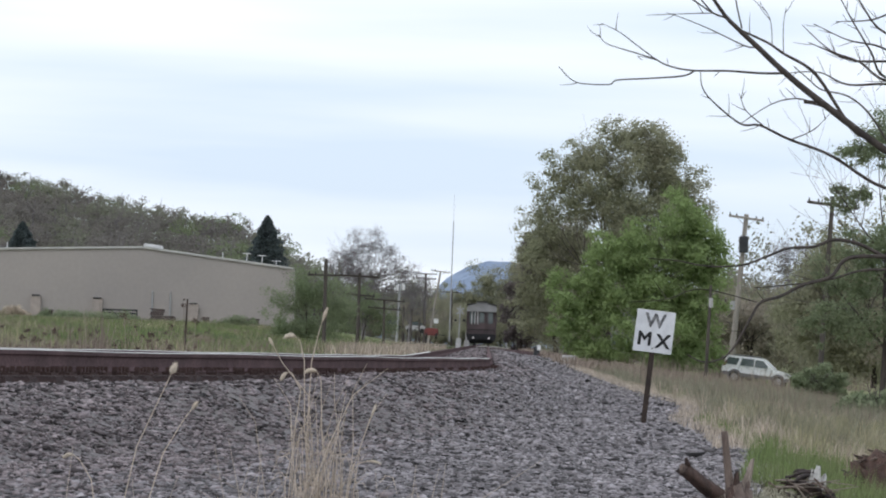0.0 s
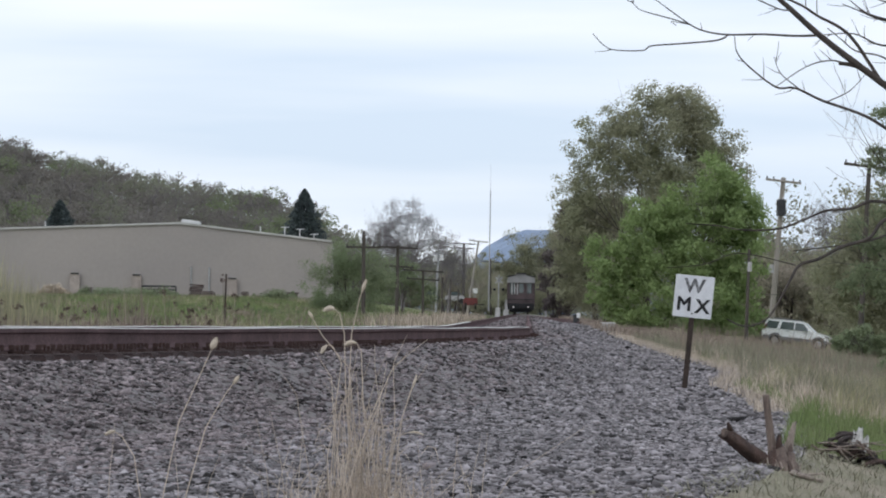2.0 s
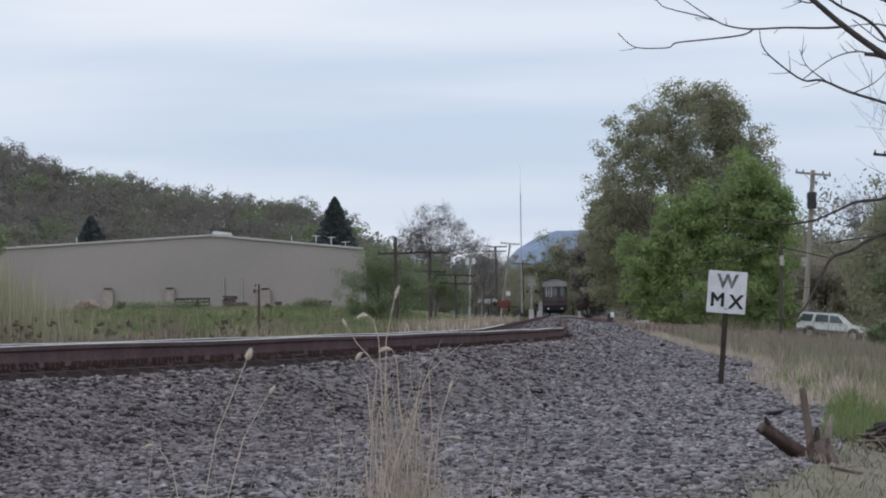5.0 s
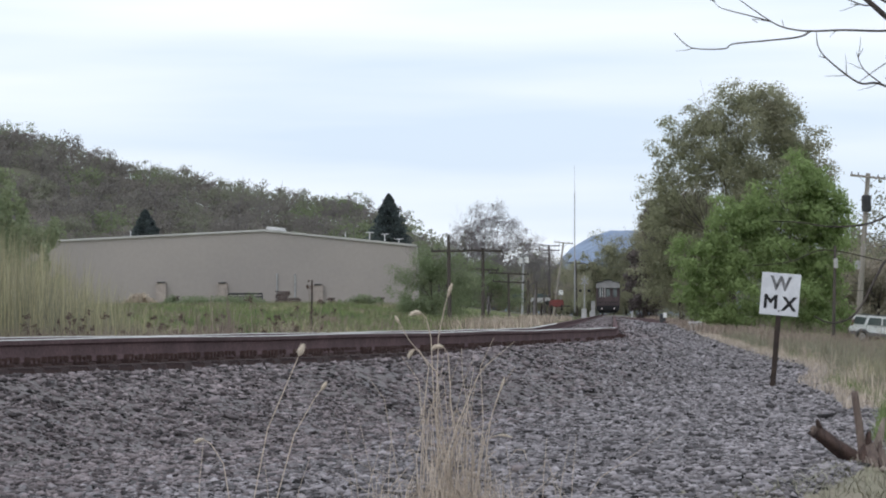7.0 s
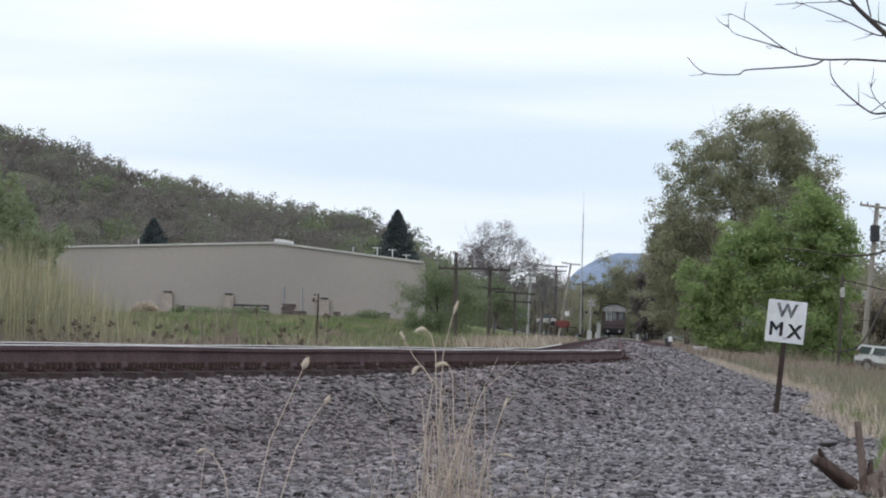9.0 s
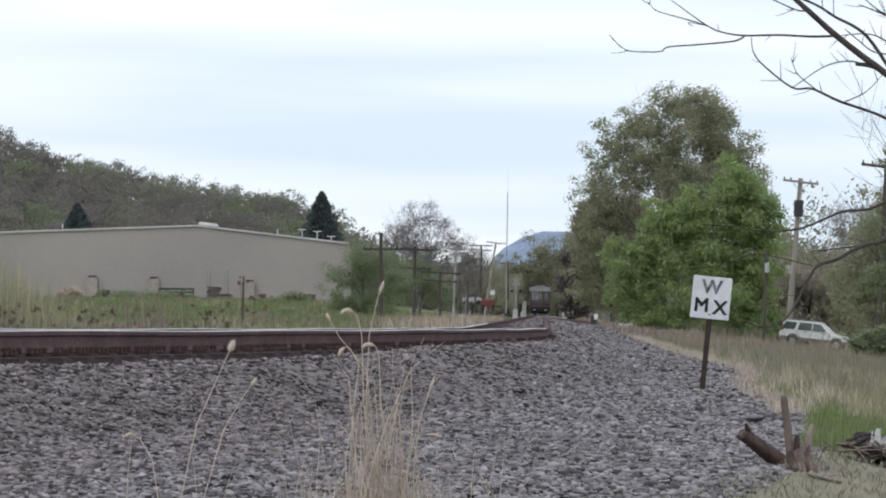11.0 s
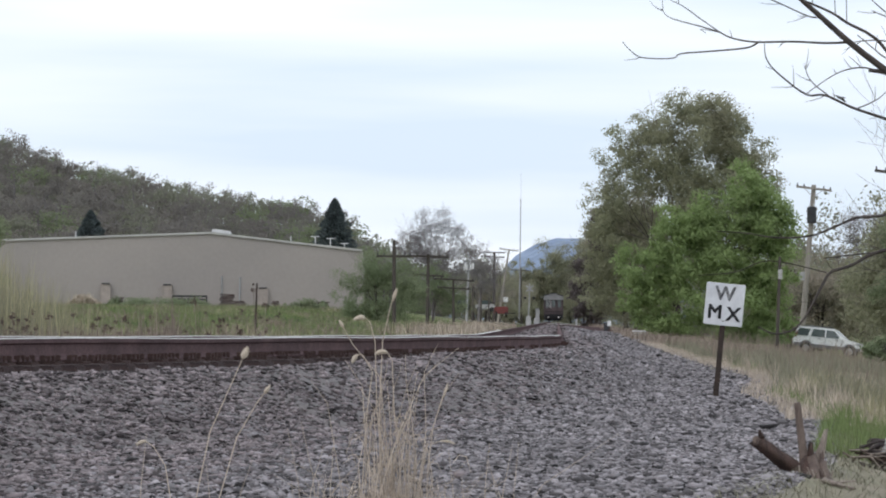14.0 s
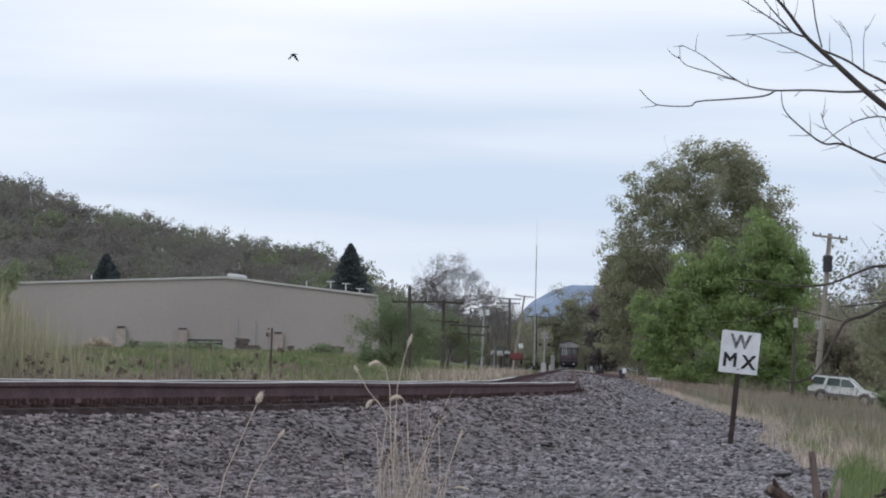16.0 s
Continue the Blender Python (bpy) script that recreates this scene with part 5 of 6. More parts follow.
# bare overhanging tree by the camera
def overhang():
    rng = random.Random(12)
    t = thing("overhanging_tree", Matrix.Translation((7.6, 38.0, 0.0)), "leafless tree reaching over with dark bare branches", "tree")
    base = Vector((7.6, 38.0, 0.0))

    def run(pts, r0, r1, name="branch", twigs=0):
        p = [Vector(q) - base for q in pts]
        fine, n = [], len(p)
        for i in range(n - 1):
            a, b, c, d = p[max(i - 1, 0)], p[i], p[i + 1], p[min(i + 2, n - 1)]
            for k in range(5):
                s = k / 5
                fine.append(0.5 * ((2 * b) + (c - a) * s + (2 * a - 5 * b + 4 * c - d) * s * s + (3 * b - a - 3 * c + d) * s ** 3))
        fine.append(p[-1])
        m = len(fine) - 1
        ob = tubes(name, [(fine, [r0 + (r1 - r0) * i / m for i in range(m + 1)])], M["bark"], t, sides=7)
        tw = []
        for _ in range(twigs):
            i = rng.randint(m // 4, m - 1)
            d = (fine[i + 1] - fine[i]).normalized()
            side = Vector((d.z, 0, -d.x)) * rng.choice((-1, 1))
            q, e = fine[i].copy(), (d * 0.6 + side * rng.uniform(0.4, 0.9) + Vector((0, rng.uniform(-0.3, 0.3), 0.2))).normalized()
            seg = [q.copy()]
            ln = rng.uniform(0.08, 0.24)
            for s in range(3):
                e = (e + Vector((rng.uniform(-0.2, 0.2), 0, rng.uniform(-0.05, 0.25)))).normalized()
                q = q + e * ln / 3
                seg.append(q.copy())
            tw.append((seg, [0.006, 0.0045, 0.0035, 0.002]))
        if tw:
            tagged(tubes("twig_spray", tw, M["bark"], ob, sides=4), kind="stuff")
    run([(7.6, 38.0, -0.3), (7.55, 38.0, 1.6), (7.45, 38.0, 2.9), (7.2, 38.0, 3.9), (7.0, 38.0, 5.2)], 0.17, 0.07, "trunk")
    run([(7.5, 38.0, 2.3), (6.02, 38.00, 3.17), (5.23, 37.98, 3.71), (4.83, 37.96, 4.01), (4.53, 37.94, 4.27), (4.34, 37.92, 4.43), (4.19, 37.90, 4.57), (3.98, 37.88, 4.84), (3.74, 37.86, 5.10), (3.67, 37.84, 5.28), (3.59, 37.82, 5.51)], 0.044, 0.006, twigs=3)
    run([(5.74, 38.05, 3.36), (5.59, 38.25, 3.47), (5.27, 38.28, 3.94), (5.10, 38.26, 4.10), (4.86, 38.24, 4.22), (4.68, 38.22, 4.33), (4.39, 38.20, 4.45)], 0.022, 0.011, twigs=1)
    run([(4.20, 38.00, 4.56), (4.05, 37.98, 4.61), (3.70, 37.96, 4.83), (3.52, 37.94, 4.94)], 0.012, 0.004, twigs=3)
    run([(4.06, 38.00, 4.61), (3.83, 37.98, 4.86), (3.65, 37.96, 5.07), (3.44, 37.94, 5.17)], 0.009, 0.003, twigs=3)
    run([(4.07, 38.00, 4.60), (3.76, 37.98, 4.58), (3.38, 37.96, 4.55)], 0.006, 0.003, twigs=2)
    run([(4.53, 38.00, 4.26), (4.41, 37.98, 4.27), (4.06, 37.96, 4.42), (3.76, 37.94, 4.53), (3.58, 37.92, 4.58)], 0.009, 0.003, twigs=3)
    run([(4.38, 38.00, 4.45), (4.31, 37.98, 4.72), (4.26, 37.96, 5.07), (4.22, 37.94, 5.36), (4.19, 37.92, 5.60)], 0.009, 0.004, twigs=3)
    run([(3.76, 38.00, 5.10), (3.58, 37.98, 5.14), (3.16, 37.96, 5.33), (2.98, 37.94, 5.42)], 0.008, 0.003, twigs=2)
    run([(3.99, 38.00, 4.87), (3.93, 37.98, 5.07), (3.82, 37.96, 5.31), (3.74, 37.94, 5.47)], 0.006, 0.003, twigs=1)
    run([(4.70, 38.00, 4.30), (4.67, 37.98, 4.55), (4.55, 37.96, 4.73)], 0.005, 0.003, twigs=2)
    run([(4.82, 38.00, 4.20), (4.81, 37.98, 4.50), (4.83, 37.96, 4.68)], 0.005, 0.003, twigs=1)
    run([(4.83, 38.00, 4.00), (4.59, 37.98, 3.99), (4.24, 37.96, 4.00), (3.88, 37.94, 3.99), (3.65, 37.92, 4.02), (3.50, 37.90, 4.08), (3.29, 37.88, 4.22), (3.10, 37.86, 4.35), (2.90, 37.84, 4.44)], 0.014, 0.003, twigs=4)
    run([(3.51, 38.00, 4.09), (3.30, 37.98, 4.15), (3.06, 37.96, 4.21), (2.95, 37.94, 4.25), (2.88, 37.92, 4.33)], 0.008, 0.003, twigs=2)
    run([(3.87, 37.70, 3.97), (3.75, 37.68, 3.91), (3.39, 37.66, 3.87), (3.07, 37.64, 3.84), (2.98, 37.62, 3.79), (2.69, 37.60, 3.79), (2.57, 37.58, 3.84), (2.46, 37.56, 3.95)], 0.010, 0.004, twigs=1)
    run([(3.59, 38.00, 4.05), (3.49, 37.98, 4.09), (3.30, 37.96, 4.12), (3.35, 37.94, 4.08)], 0.004, 0.003)
    run([(7.4, 38.0, 2.0), (6.28, 37.50, 2.67), (5.73, 37.40, 2.85), (5.25, 37.30, 3.12), (4.79, 37.20, 3.27), (4.49, 37.10, 3.39), (4.29, 37.10, 3.40), (3.99, 37.00, 3.61), (3.88, 37.00, 3.75), (3.86, 37.00, 3.90)], 0.022, 0.004, twigs=6)
    run([(5.15, 38.00, 3.70), (4.97, 38.00, 3.74), (4.69, 37.80, 3.66), (4.33, 37.50, 3.42)], 0.010, 0.004, twigs=3)
    run([(5.05, 38.00, 3.71), (5.16, 38.00, 3.70), (5.32, 38.00, 3.66)], 0.020, 0.026, "broken_stub")
    run([(4.52, 37.10, 3.39), (4.33, 37.00, 3.53), (4.26, 37.00, 3.70)], 0.007, 0.003, twigs=3)
    run([(4.82, 37.20, 3.26), (5.05, 37.20, 3.37), (5.22, 37.20, 3.55)], 0.007, 0.003, twigs=2)
    run([(6.02, 38.05, 3.20), (5.80, 38.35, 3.62), (5.58, 38.50, 3.82), (5.29, 38.40, 3.87), (5.13, 38.30, 3.97), (4.97, 38.30, 4.10)], 0.012, 0.005, twigs=2)
    for pts in (((6.07, 39.00, 4.03), (5.76, 39.00, 4.23), (5.45, 39.00, 4.34), (5.14, 39.00, 4.60)), ((6.05, 39.00, 4.54), (5.74, 39.00, 4.89), (5.55, 39.00, 5.13)), ((6.07, 39.00, 4.06), (5.88, 39.00, 4.35), (5.65, 39.00, 4.71), (5.49, 39.00, 5.00)),
                ((6.18, 39.00, 4.24), (5.70, 39.00, 4.24), (5.39, 39.00, 4.35), (5.21, 39.00, 4.42)), ((6.13, 39.00, 4.00), (5.65, 39.00, 3.98), (5.34, 39.00, 4.10), (4.98, 39.00, 4.08)), ((6.24, 39.00, 4.30), (5.94, 39.00, 4.41), (5.63, 39.00, 4.46), (5.26, 39.00, 4.62)), ((6.23, 39.00, 4.79), (5.87, 39.00, 4.68), (5.50, 39.00, 4.65))):
        run(((7.18, 38.2, 3.75), (6.75, 38.7, pts[0][2] - 0.12), *pts), 0.022, 0.004, twigs=11)
    # lower boughs
    run([(7.45, 38.0, 1.6), (6.22, 37.0, 1.95), (5.767, 36.80, 2.083), (5.481, 36.75, 2.208), (5.216, 36.70, 2.238), (5.012, 36.65, 2.162), (4.750, 36.60, 2.134), (4.520, 36.55, 2.041), (4.318, 36.50, 1.959), (4.087, 36.45, 1.928), (3.855, 36.40, 1.931), (3.624, 36.35, 1.967), (3.32, 36.3, 1.98)], 0.024, 0.004, twigs=5)
    run([(7.5, 38.0, 1.5), (6.05, 36.0, 2.03), (5.610, 35.80, 2.059), (5.225, 35.75, 2.028), (5.057, 35.70, 1.845), (4.776, 35.65, 1.752), (4.552, 35.60, 1.633), (4.365, 35.55, 1.572), (4.270, 35.50, 1.431), (4.134, 35.45, 1.180), (4.023, 35.40, 1.039), (3.893, 35.35, 0.981), (3.767, 35.30, 0.977), (3.629, 35.25, 1.038)], 0.024, 0.006, twigs=5)
    run([(7.5, 38.0, 1.4), (6.2, 36.4, 1.93), (5.677, 36.20, 1.942), (5.400, 36.15, 1.920), (5.170, 36.10, 1.845), (4.941, 36.05, 1.792), (4.655, 36.00, 1.754), (4.343, 35.95, 1.715)], 0.018, 0.005, twigs=4)
    run([(4.33, 35.60, 1.57), (3.78, 35.60, 1.68), (3.45, 35.60, 1.57), (3.07, 35.60, 1.53)], 0.006, 0.003, twigs=2)


overhang()


# ---------------------------------------------------------------- ground cover
def scatter(n, y0, y1, u0, u1, rng, power=1.0):
    """Places between two distances from the near rail, thinning out with distance."""
    y = y0 + (y1 - y0) * rng.uniform(0, 1, n) ** power
    k = np.sqrt(1 + rail_slope(y) ** 2)
    a = (u0(y) if callable(u0) else u0)
    b = (u1(y) if callable(u1) else u1)
    return np.column_stack([rail_x(y) + k * (a + (b - a) * rng.uniform(0, 1, n)), y])


def in_view(xy, slack=0.06):
    az = xy[:, 0] / xy[:, 1]
    return xy[(az > -0.125 - slack * 0.2) & (az < 0.165 + slack * 0.2)]


def build_grass():
    rng = np.random.default_rng(91)
    edge = lambda y: bench_edge(y) - 0.15
    xy = scatter(24000, 33, 130, edge, lambda y: bench_edge(y) + 1.8, rng, 1.4)
    turf("dry_verge_grass", in_view(xy), 0.15, 0.006, "straw", "dry straw coloured grass along the gravel edge", "grass", 1, 0.8)
    xy = in_view(scatter(24000, 44, 200, lambda y: bench_edge(y) + 1.2, lambda y: bench_edge(y) + 16, rng, 1.3))
    turf("dry_brush", xy, 0.34, 0.009, "drystalk", "grey brown dead weeds on the slope below the track", "weeds", 2, 1.0)
    xy = in_view(scatter(9000, 60, 200, lambda y: bench_edge(y) + 0.5, lambda y: bench_edge(y) + 12, rng, 1.2))
    turf("dry_brush", xy, 0.5, 0.010, "deadweed", "pale dry tall grass before the parked car", "weeds", 12, 0.4)
    xy = in_view(scatter(26000, 28, 90, lambda y: bench_edge(y) + 0.75, lambda y: bench_edge(y) + 9, rng, 1.5))
    xy = xy[np.sin(xy[:, 0] * 1.9 + 1.0) + np.sin(xy[:, 1] * 0.43 + xy[:, 0] * 0.6) + rng.normal(0, 0.5, len(xy)) > -0.2]
    turf("verge_grass", xy, 0.18, 0.010, "grass", "fresh green grass beside the stump", "grass", 3, 0.7)
    xy = scatter(11000, 17, 29, lambda y: bench_edge(y) + 0.1, lambda y: bench_edge(y) + 3.5, rng)
    turf("thatch", in_view(xy), 0.08, 0.006, "drystalk", "flattened grey brown thatch round the stump", "grass", 21, 2.2)
    xy = in_view(np.column_stack([rng.uniform(0.085, 0.150, 1500) * 214, rng.uniform(206, 217, 1500)]))
    turf("dry_brush", xy, 1.0, 0.022, "deadweed", "tall brown weeds before the parked car", "weeds", 24, 0.5)
    xy = scatter(17000, 25.0, 46, lambda y: bench_edge(y) + 0.15, lambda y: bench_edge(y) + 4.5, rng, 1.7)
    turf("verge_grass", in_view(xy), 0.17, 0.009, "grass", "fresh green grass behind the stump", "grass", 22, 0.8)
    xy = in_view(scatter(560, 34, 66, lambda y: bench_edge(y) + 0.7, lambda y: bench_edge(y) + 7, rng, 1.3))[:300]
    tufts("grass_tufts", xy, 50, 0.12, 0.34, 0.008, "reed", "yellow green leaning grass tufts on the verge", "grass", 47, 1.0)
    for mat, n, h, lab, sd in (("straw", 300, 0.28, "pale dry grass tufts on the verge", 41), ("grass", 260, 0.22, "green grass tufts on the verge", 42), ("drystalk", 520, 0.40, "brown weed tufts on the verge", 43)):
        xy = in_view(scatter(n * 2, {"drystalk": 40, "straw": 34}.get(mat, 27.5), 115 if mat == "drystalk" else 80, lambda y: bench_edge(y) + 0.3, lambda y: bench_edge(y) + 7, rng, 1.4))[:n]
        tufts("grass_tufts", xy, 55, 0.10, h, 0.008, mat, lab, "grass", sd)
    for mat, n, h, lab, sd in (("grass", 260, 0.5, "dark green clumps in the field", 44), ("deadweed", 150, 0.6, "brown weed clumps in the field", 45), ("reed", 200, 0.5, "yellow grass clumps in the field", 46)):
        xy = in_view(scatter(n * 2, 60, 420, lambda y: -5 - 0.16 * y, -5.0, rng, 1.1))[:n]
        tufts("field_clumps", xy, 60, 0.55, h, 0.035, mat, lab, "grass", sd)
    xy = in_view(scatter(7000, 120, 340, lambda y: bench_edge(y) - 0.1, lambda y: bench_edge(y) + 5, rng, 1.1))
    turf("dry_brush", xy, 0.40, 0.03, "deadweed", "reddish dead weeds under the trees by the far track", "weeds", 28, 0.8)
    # left field
    xy = in_view(scatter(6000, 60, 240, lambda y: -5 - 0.12 * y, -4.5, rng))
    turf("dead_weeds", xy, 0.5, 0.02, "deadweed", "brown dead weeds scattered in the field", "weeds", 23, 0.5)
    xy = in_view(scatter(48000, 34, 425, lambda y: -5 - 0.20 * y, lambda y: -3.4 + 0 * y, rng, 1.2))
    turf("field_grass", xy, 0.32 + 0.0009 * xy[:, 1], 0.05, "fieldgrass", "rough green and straw field behind the track", "grass", 4, 0.6)
    xy = in_view(scatter(22000, 80, 425, lambda y: -5 - 0.17 * y, lambda y: -12 - 0.02 * y, rng, 0.9))
    turf("field_grass", xy, 0.45, 0.06, "grass", "lush green growth in the field", "grass", 14, 0.6)
    xy = in_view(scatter(7200, 150, 330, -7, -3.6, rng))
    xy = xy[np.sin(xy[:, 1] * 0.17) + np.sin(xy[:, 1] * 0.061 + 1) + rng.normal(0, 0.4, len(xy)) > -0.1]
    turf("dry_reeds", xy, 0.75 + 0.25 * np.sin(xy[:, 1] * 0.21), 0.03, "straw", "pale dry reeds beside the far track", "grass", 5, 0.5)
    xy = in_view(scatter(7200, 150, 330, -8, -3.6, rng))
    xy = xy[np.sin(xy[:, 1] * 0.17) + np.sin(xy[:, 1] * 0.061 + 1) + rng.normal(0, 0.4, len(xy)) > -0.1]
    turf("dry_reeds", xy, 0.7 + 0.2 * np.sin(xy[:, 1] * 0.13), 0.035, "deadweed", "pinkish brown dry stalks beside the far track", "grass", 25, 0.6)
    # tall yellow-green stand at the near end of the field
    xy = np.column_stack([rng.uniform(-0.150, -0.066, 15000), rng.uniform(52, 74, 15000)])
    dens = np.clip((-0.070 - xy[:, 0]) / 0.040, 0.05, 1)
    keep = rng.uniform(0, 1, len(xy)) < dens
    xy, dens = xy[keep], dens[keep]
    xy = np.column_stack([xy[:, 0] * xy[:, 1], xy[:, 1]])
    half = len(xy) // 2
    turf("tall_weeds", xy[:half], 0.8 + 1.4 * dens[:half], 0.011, "reed", "tall yellow-green weeds behind the rails", "weeds", 6, 0.26)
    turf("tall_weeds", xy[half:], 0.7 + 1.0 * dens[half:], 0.011, "drystalk", "tall grey brown dead weeds behind the rails", "weeds", 26, 0.3)
    xy = np.column_stack([rng.uniform(-0.150, -0.055, 11000), rng.uniform(40, 60, 11000)])
    xy = np.column_stack([xy[:, 0] * xy[:, 1], xy[:, 1]])
    turf("dead_weeds", xy, 0.75, 0.012, "deadweed", "reddish brown dead weeds behind the rails", "weeds", 7, 0.35)
    # dark seed clusters on dead stalks
    az = rng.uniform(-0.135, -0.030, 80)
    y = rng.uniform(44, 58, 80)
    runs, heads = [], []
    for a, d in zip(az, y):
        x = a * d
        z = float(land(x, d))
        h = rng.uniform(0.65, 1.05)
        tip = np.array([x + rng.normal(0, 0.06), d, z + h])
        runs.append(([(x, d, z), ((x + tip[0]) / 2 + 0.01, d, z + h * 0.5), tuple(tip)], [0.007, 0.006, 0.004]))
        heads.append(tip + rng.normal(0, 0.02, (22, 3)))
        for _ in range(2):
            e = np.array([x + rng.normal(0, 0.12), d, z + h * rng.uniform(0.55, 0.9)])
            runs.append(([(x, d, z + h * 0.45), tuple(e)], [0.004, 0.003]))
            heads.append(e + rng.normal(0, 0.016, (14, 3)))
    tagged(tubes("dead_stalks", runs, M["deadweed"], sides=4), "dead brown weed stalks behind the rails", "weeds", kind="stuff")
    v, f = leaf_cloud(np.concatenate(heads), 0.032, rng, 0.8)
    tagged(new("seed_clusters", big_mesh("seed_clusters", v, f, M["darkseed"])), "dark clustered seed heads on dead stalks", "weeds", kind="stuff")


build_grass()


def low_bush(q, r, h, n, mat, label, seed, size=0.12):
    tree("bush", ground_at(q), h, [lobe(0, h * 0.5, r, h * 0.5), lobe(r * 0.6, h * 0.4, r * 0.6, h * 0.4), lobe(-r * 0.6, h * 0.35, r * 0.6, h * 0.35)], n, size, mat, label, "bush", seed=seed, trunk=0.04, per=22)


low_bush((20.92, 150.00, -0.10), 1.1, 1.5, 9000, "leafbush", "green bush beside the parked car", 70)
for place, reach in (((-24.49, 400.00, 2.74), 3.4), ((-20.60, 390.00, 2.68), 2.6), ((-28.56, 410.00, 2.92), 2.4), ((-7.55, 380.00, 2.82), 2.2)):
    low_bush(place, reach, 1.1, 4500, "leafbush", "low spreading green growth in the field", 75 + int(reach * 10), 0.2)
low_bush((-35.37, 440.00, 3.45), 1.8, 1.5, 4000, "straw", "yellowish dry bush by the warehouse wall", 74, 0.2)
low_bush((12.54, 80.00, -0.16), 1.0, 0.9, 6000, "leafbush", "green bush on the verge", 73)


def foreground_tuft():
    """Dry grass clump with nodding seed heads close to the camera."""
    rng = random.Random(31)
    nrng = np.random.default_rng(31)
    d = 15.0
    b = ground_at((0.05, 15.00, 0.34))
    t = thing("grass_tuft", Matrix.Translation(b), "clump of dry straw coloured grass with seed heads", "grass")
    base = Vector(b)
    n = 420
    pos = np.column_stack([nrng.normal(0.02, 0.15, n), nrng.normal(0, 0.12, n), np.full(n, -0.02)])
    v, f = blades(pos, 0.24, 0.0036, nrng, 0.9)
    tagged(held("leaf_mass", big_mesh("leaf_mass", v, f, M["straw"]), t), kind="stuff")
    runs = []
    for _ in range(52):
        x, y = rng.gauss(0.0, 0.075), rng.gauss(0, 0.08)
        h, lean, kink = rng.uniform(0.3, 0.78), rng.gauss(0.03, 0.07), rng.gauss(0, 0.02)
        runs.append(([(x, y, 0), (x + lean * 0.25 + kink * 0.5, y, h * 0.3), (x + lean * 0.5 + kink, y, h * 0.55), (x + lean * 0.85 - kink * 0.4, y, h * 0.85), (x + lean * 1.35 + rng.uniform(-0.03, 0.03), y, h)], [0.0026, 0.0023, 0.0021, 0.0017, 0.001]))
    # withered blades that hang from the stalks
    for _ in range(60):
        x, y, z = rng.gauss(0.02, 0.07), rng.gauss(0, 0.08), rng.uniform(0.1, 0.5)
        d, ln = rng.choice((-1, 1)), rng.uniform(0.03, 0.085)
        runs.append(([(x, y, z), (x + d * ln * 0.35, y, z + ln * 0.45), (x + d * ln * 0.75, y, z + ln * 0.35), (x + d * ln, y, z - ln * rng.uniform(0.1, 0.6))], [0.0012, 0.002, 0.0018, 0.0005]))
    # snapped stalks that lie over
    for _ in range(9):
        x, y, z, d = rng.gauss(0.03, 0.08), rng.gauss(0, 0.08), rng.uniform(0.12, 0.4), rng.choice((-1, 1, 1))
        ln = rng.uniform(0.06, 0.18)
        runs.append(([(x, y, 0), (x + d * 0.01, y, z), (x + d * (0.02 + ln * 0.7), y, z - ln * rng.uniform(-0.3, 0.5))], [0.0024, 0.002, 0.001]))
    for _ in range(60):
        x, y = rng.gauss(0.0, 0.26), rng.gauss(0, 0.2)
        h, lean = rng.uniform(0.12, 0.45), rng.gauss(0.03, 0.16)
        runs.append(([(x, y, 0), (x + lean * 0.3, y, h * 0.5), (x + lean, y, h)], [0.002, 0.0016, 0.0008]))
    tagged(tubes("stalk_spray", runs, M["straw"], t, sides=4), kind="stuff")

    def ear(stalk, r, length, down=0.0):
        r *= 0.78
        p = [Vector(q) - base for q in stalk]
        m = len(p)
        st = tubes("stalk", [(p, [0.0026 - 0.0012 * i / m for i in range(m)])], M["straw"], t, sides=5)
        dirv = ((p[-1] - p[-2]).normalized() + Vector((0, 0, -down))).normalized()
        a = p[-1]
        pts = [a]
        for k in range(6):
            dirv = (dirv + Vector((0, 0, -down * 0.45))).normalized()
            pts.append(pts[-1] + dirv * length * (1.25 if down else 1.0) / 6)
        prof = [0.25, 0.75, 1.0, 1.0, 0.85, 0.6, 0.15]
        head = tubes("seed_head", [(pts, [r * k for k in prof])], M["seedhead"], st, sides=8)
        hairs = []
        for k in range(130):
            i = rng.randint(0, 5)
            w = Vector((rng.gauss(0, 1), rng.gauss(0, 1), rng.gauss(0, 1))).normalized()
            q = pts[i] + w * r * prof[i] * 0.9
            hairs.append(([q, q + (w + dirv * 0.7).normalized() * r * 0.8], [0.0006, 0.0002]))
        tubes("bristles", hairs, M["seedhead"], head, sides=3)
    ear([(-0.78, 15.00, 0.12), (-0.69, 15.00, 0.57), (-0.59, 15.00, 0.80), (-0.56, 15.00, 0.87)], 0.017, 0.050)
    ear([(-0.70, 15.00, 0.12), (-0.58, 15.00, 0.55), (-0.50, 15.00, 0.69), (-0.47, 15.00, 0.73)], 0.010, 0.040)
    ear([(0.07, 15.00, 0.15), (-0.01, 15.00, 0.66), (-0.02, 15.00, 0.94), (-0.04, 15.00, 1.02), (-0.06, 15.00, 1.04)], 0.012, 0.040, 0.4)
    ear([(0.01, 15.00, 0.14), (0.00, 15.00, 0.66), (0.01, 15.00, 0.94), (0.04, 15.00, 1.08), (0.05, 15.00, 1.11)], 0.009, 0.055)
    ear([(0.15, 15.00, 0.15), (0.06, 15.00, 0.66), (0.05, 15.00, 0.87), (0.03, 15.00, 0.90)], 0.011, 0.045, 0.5)
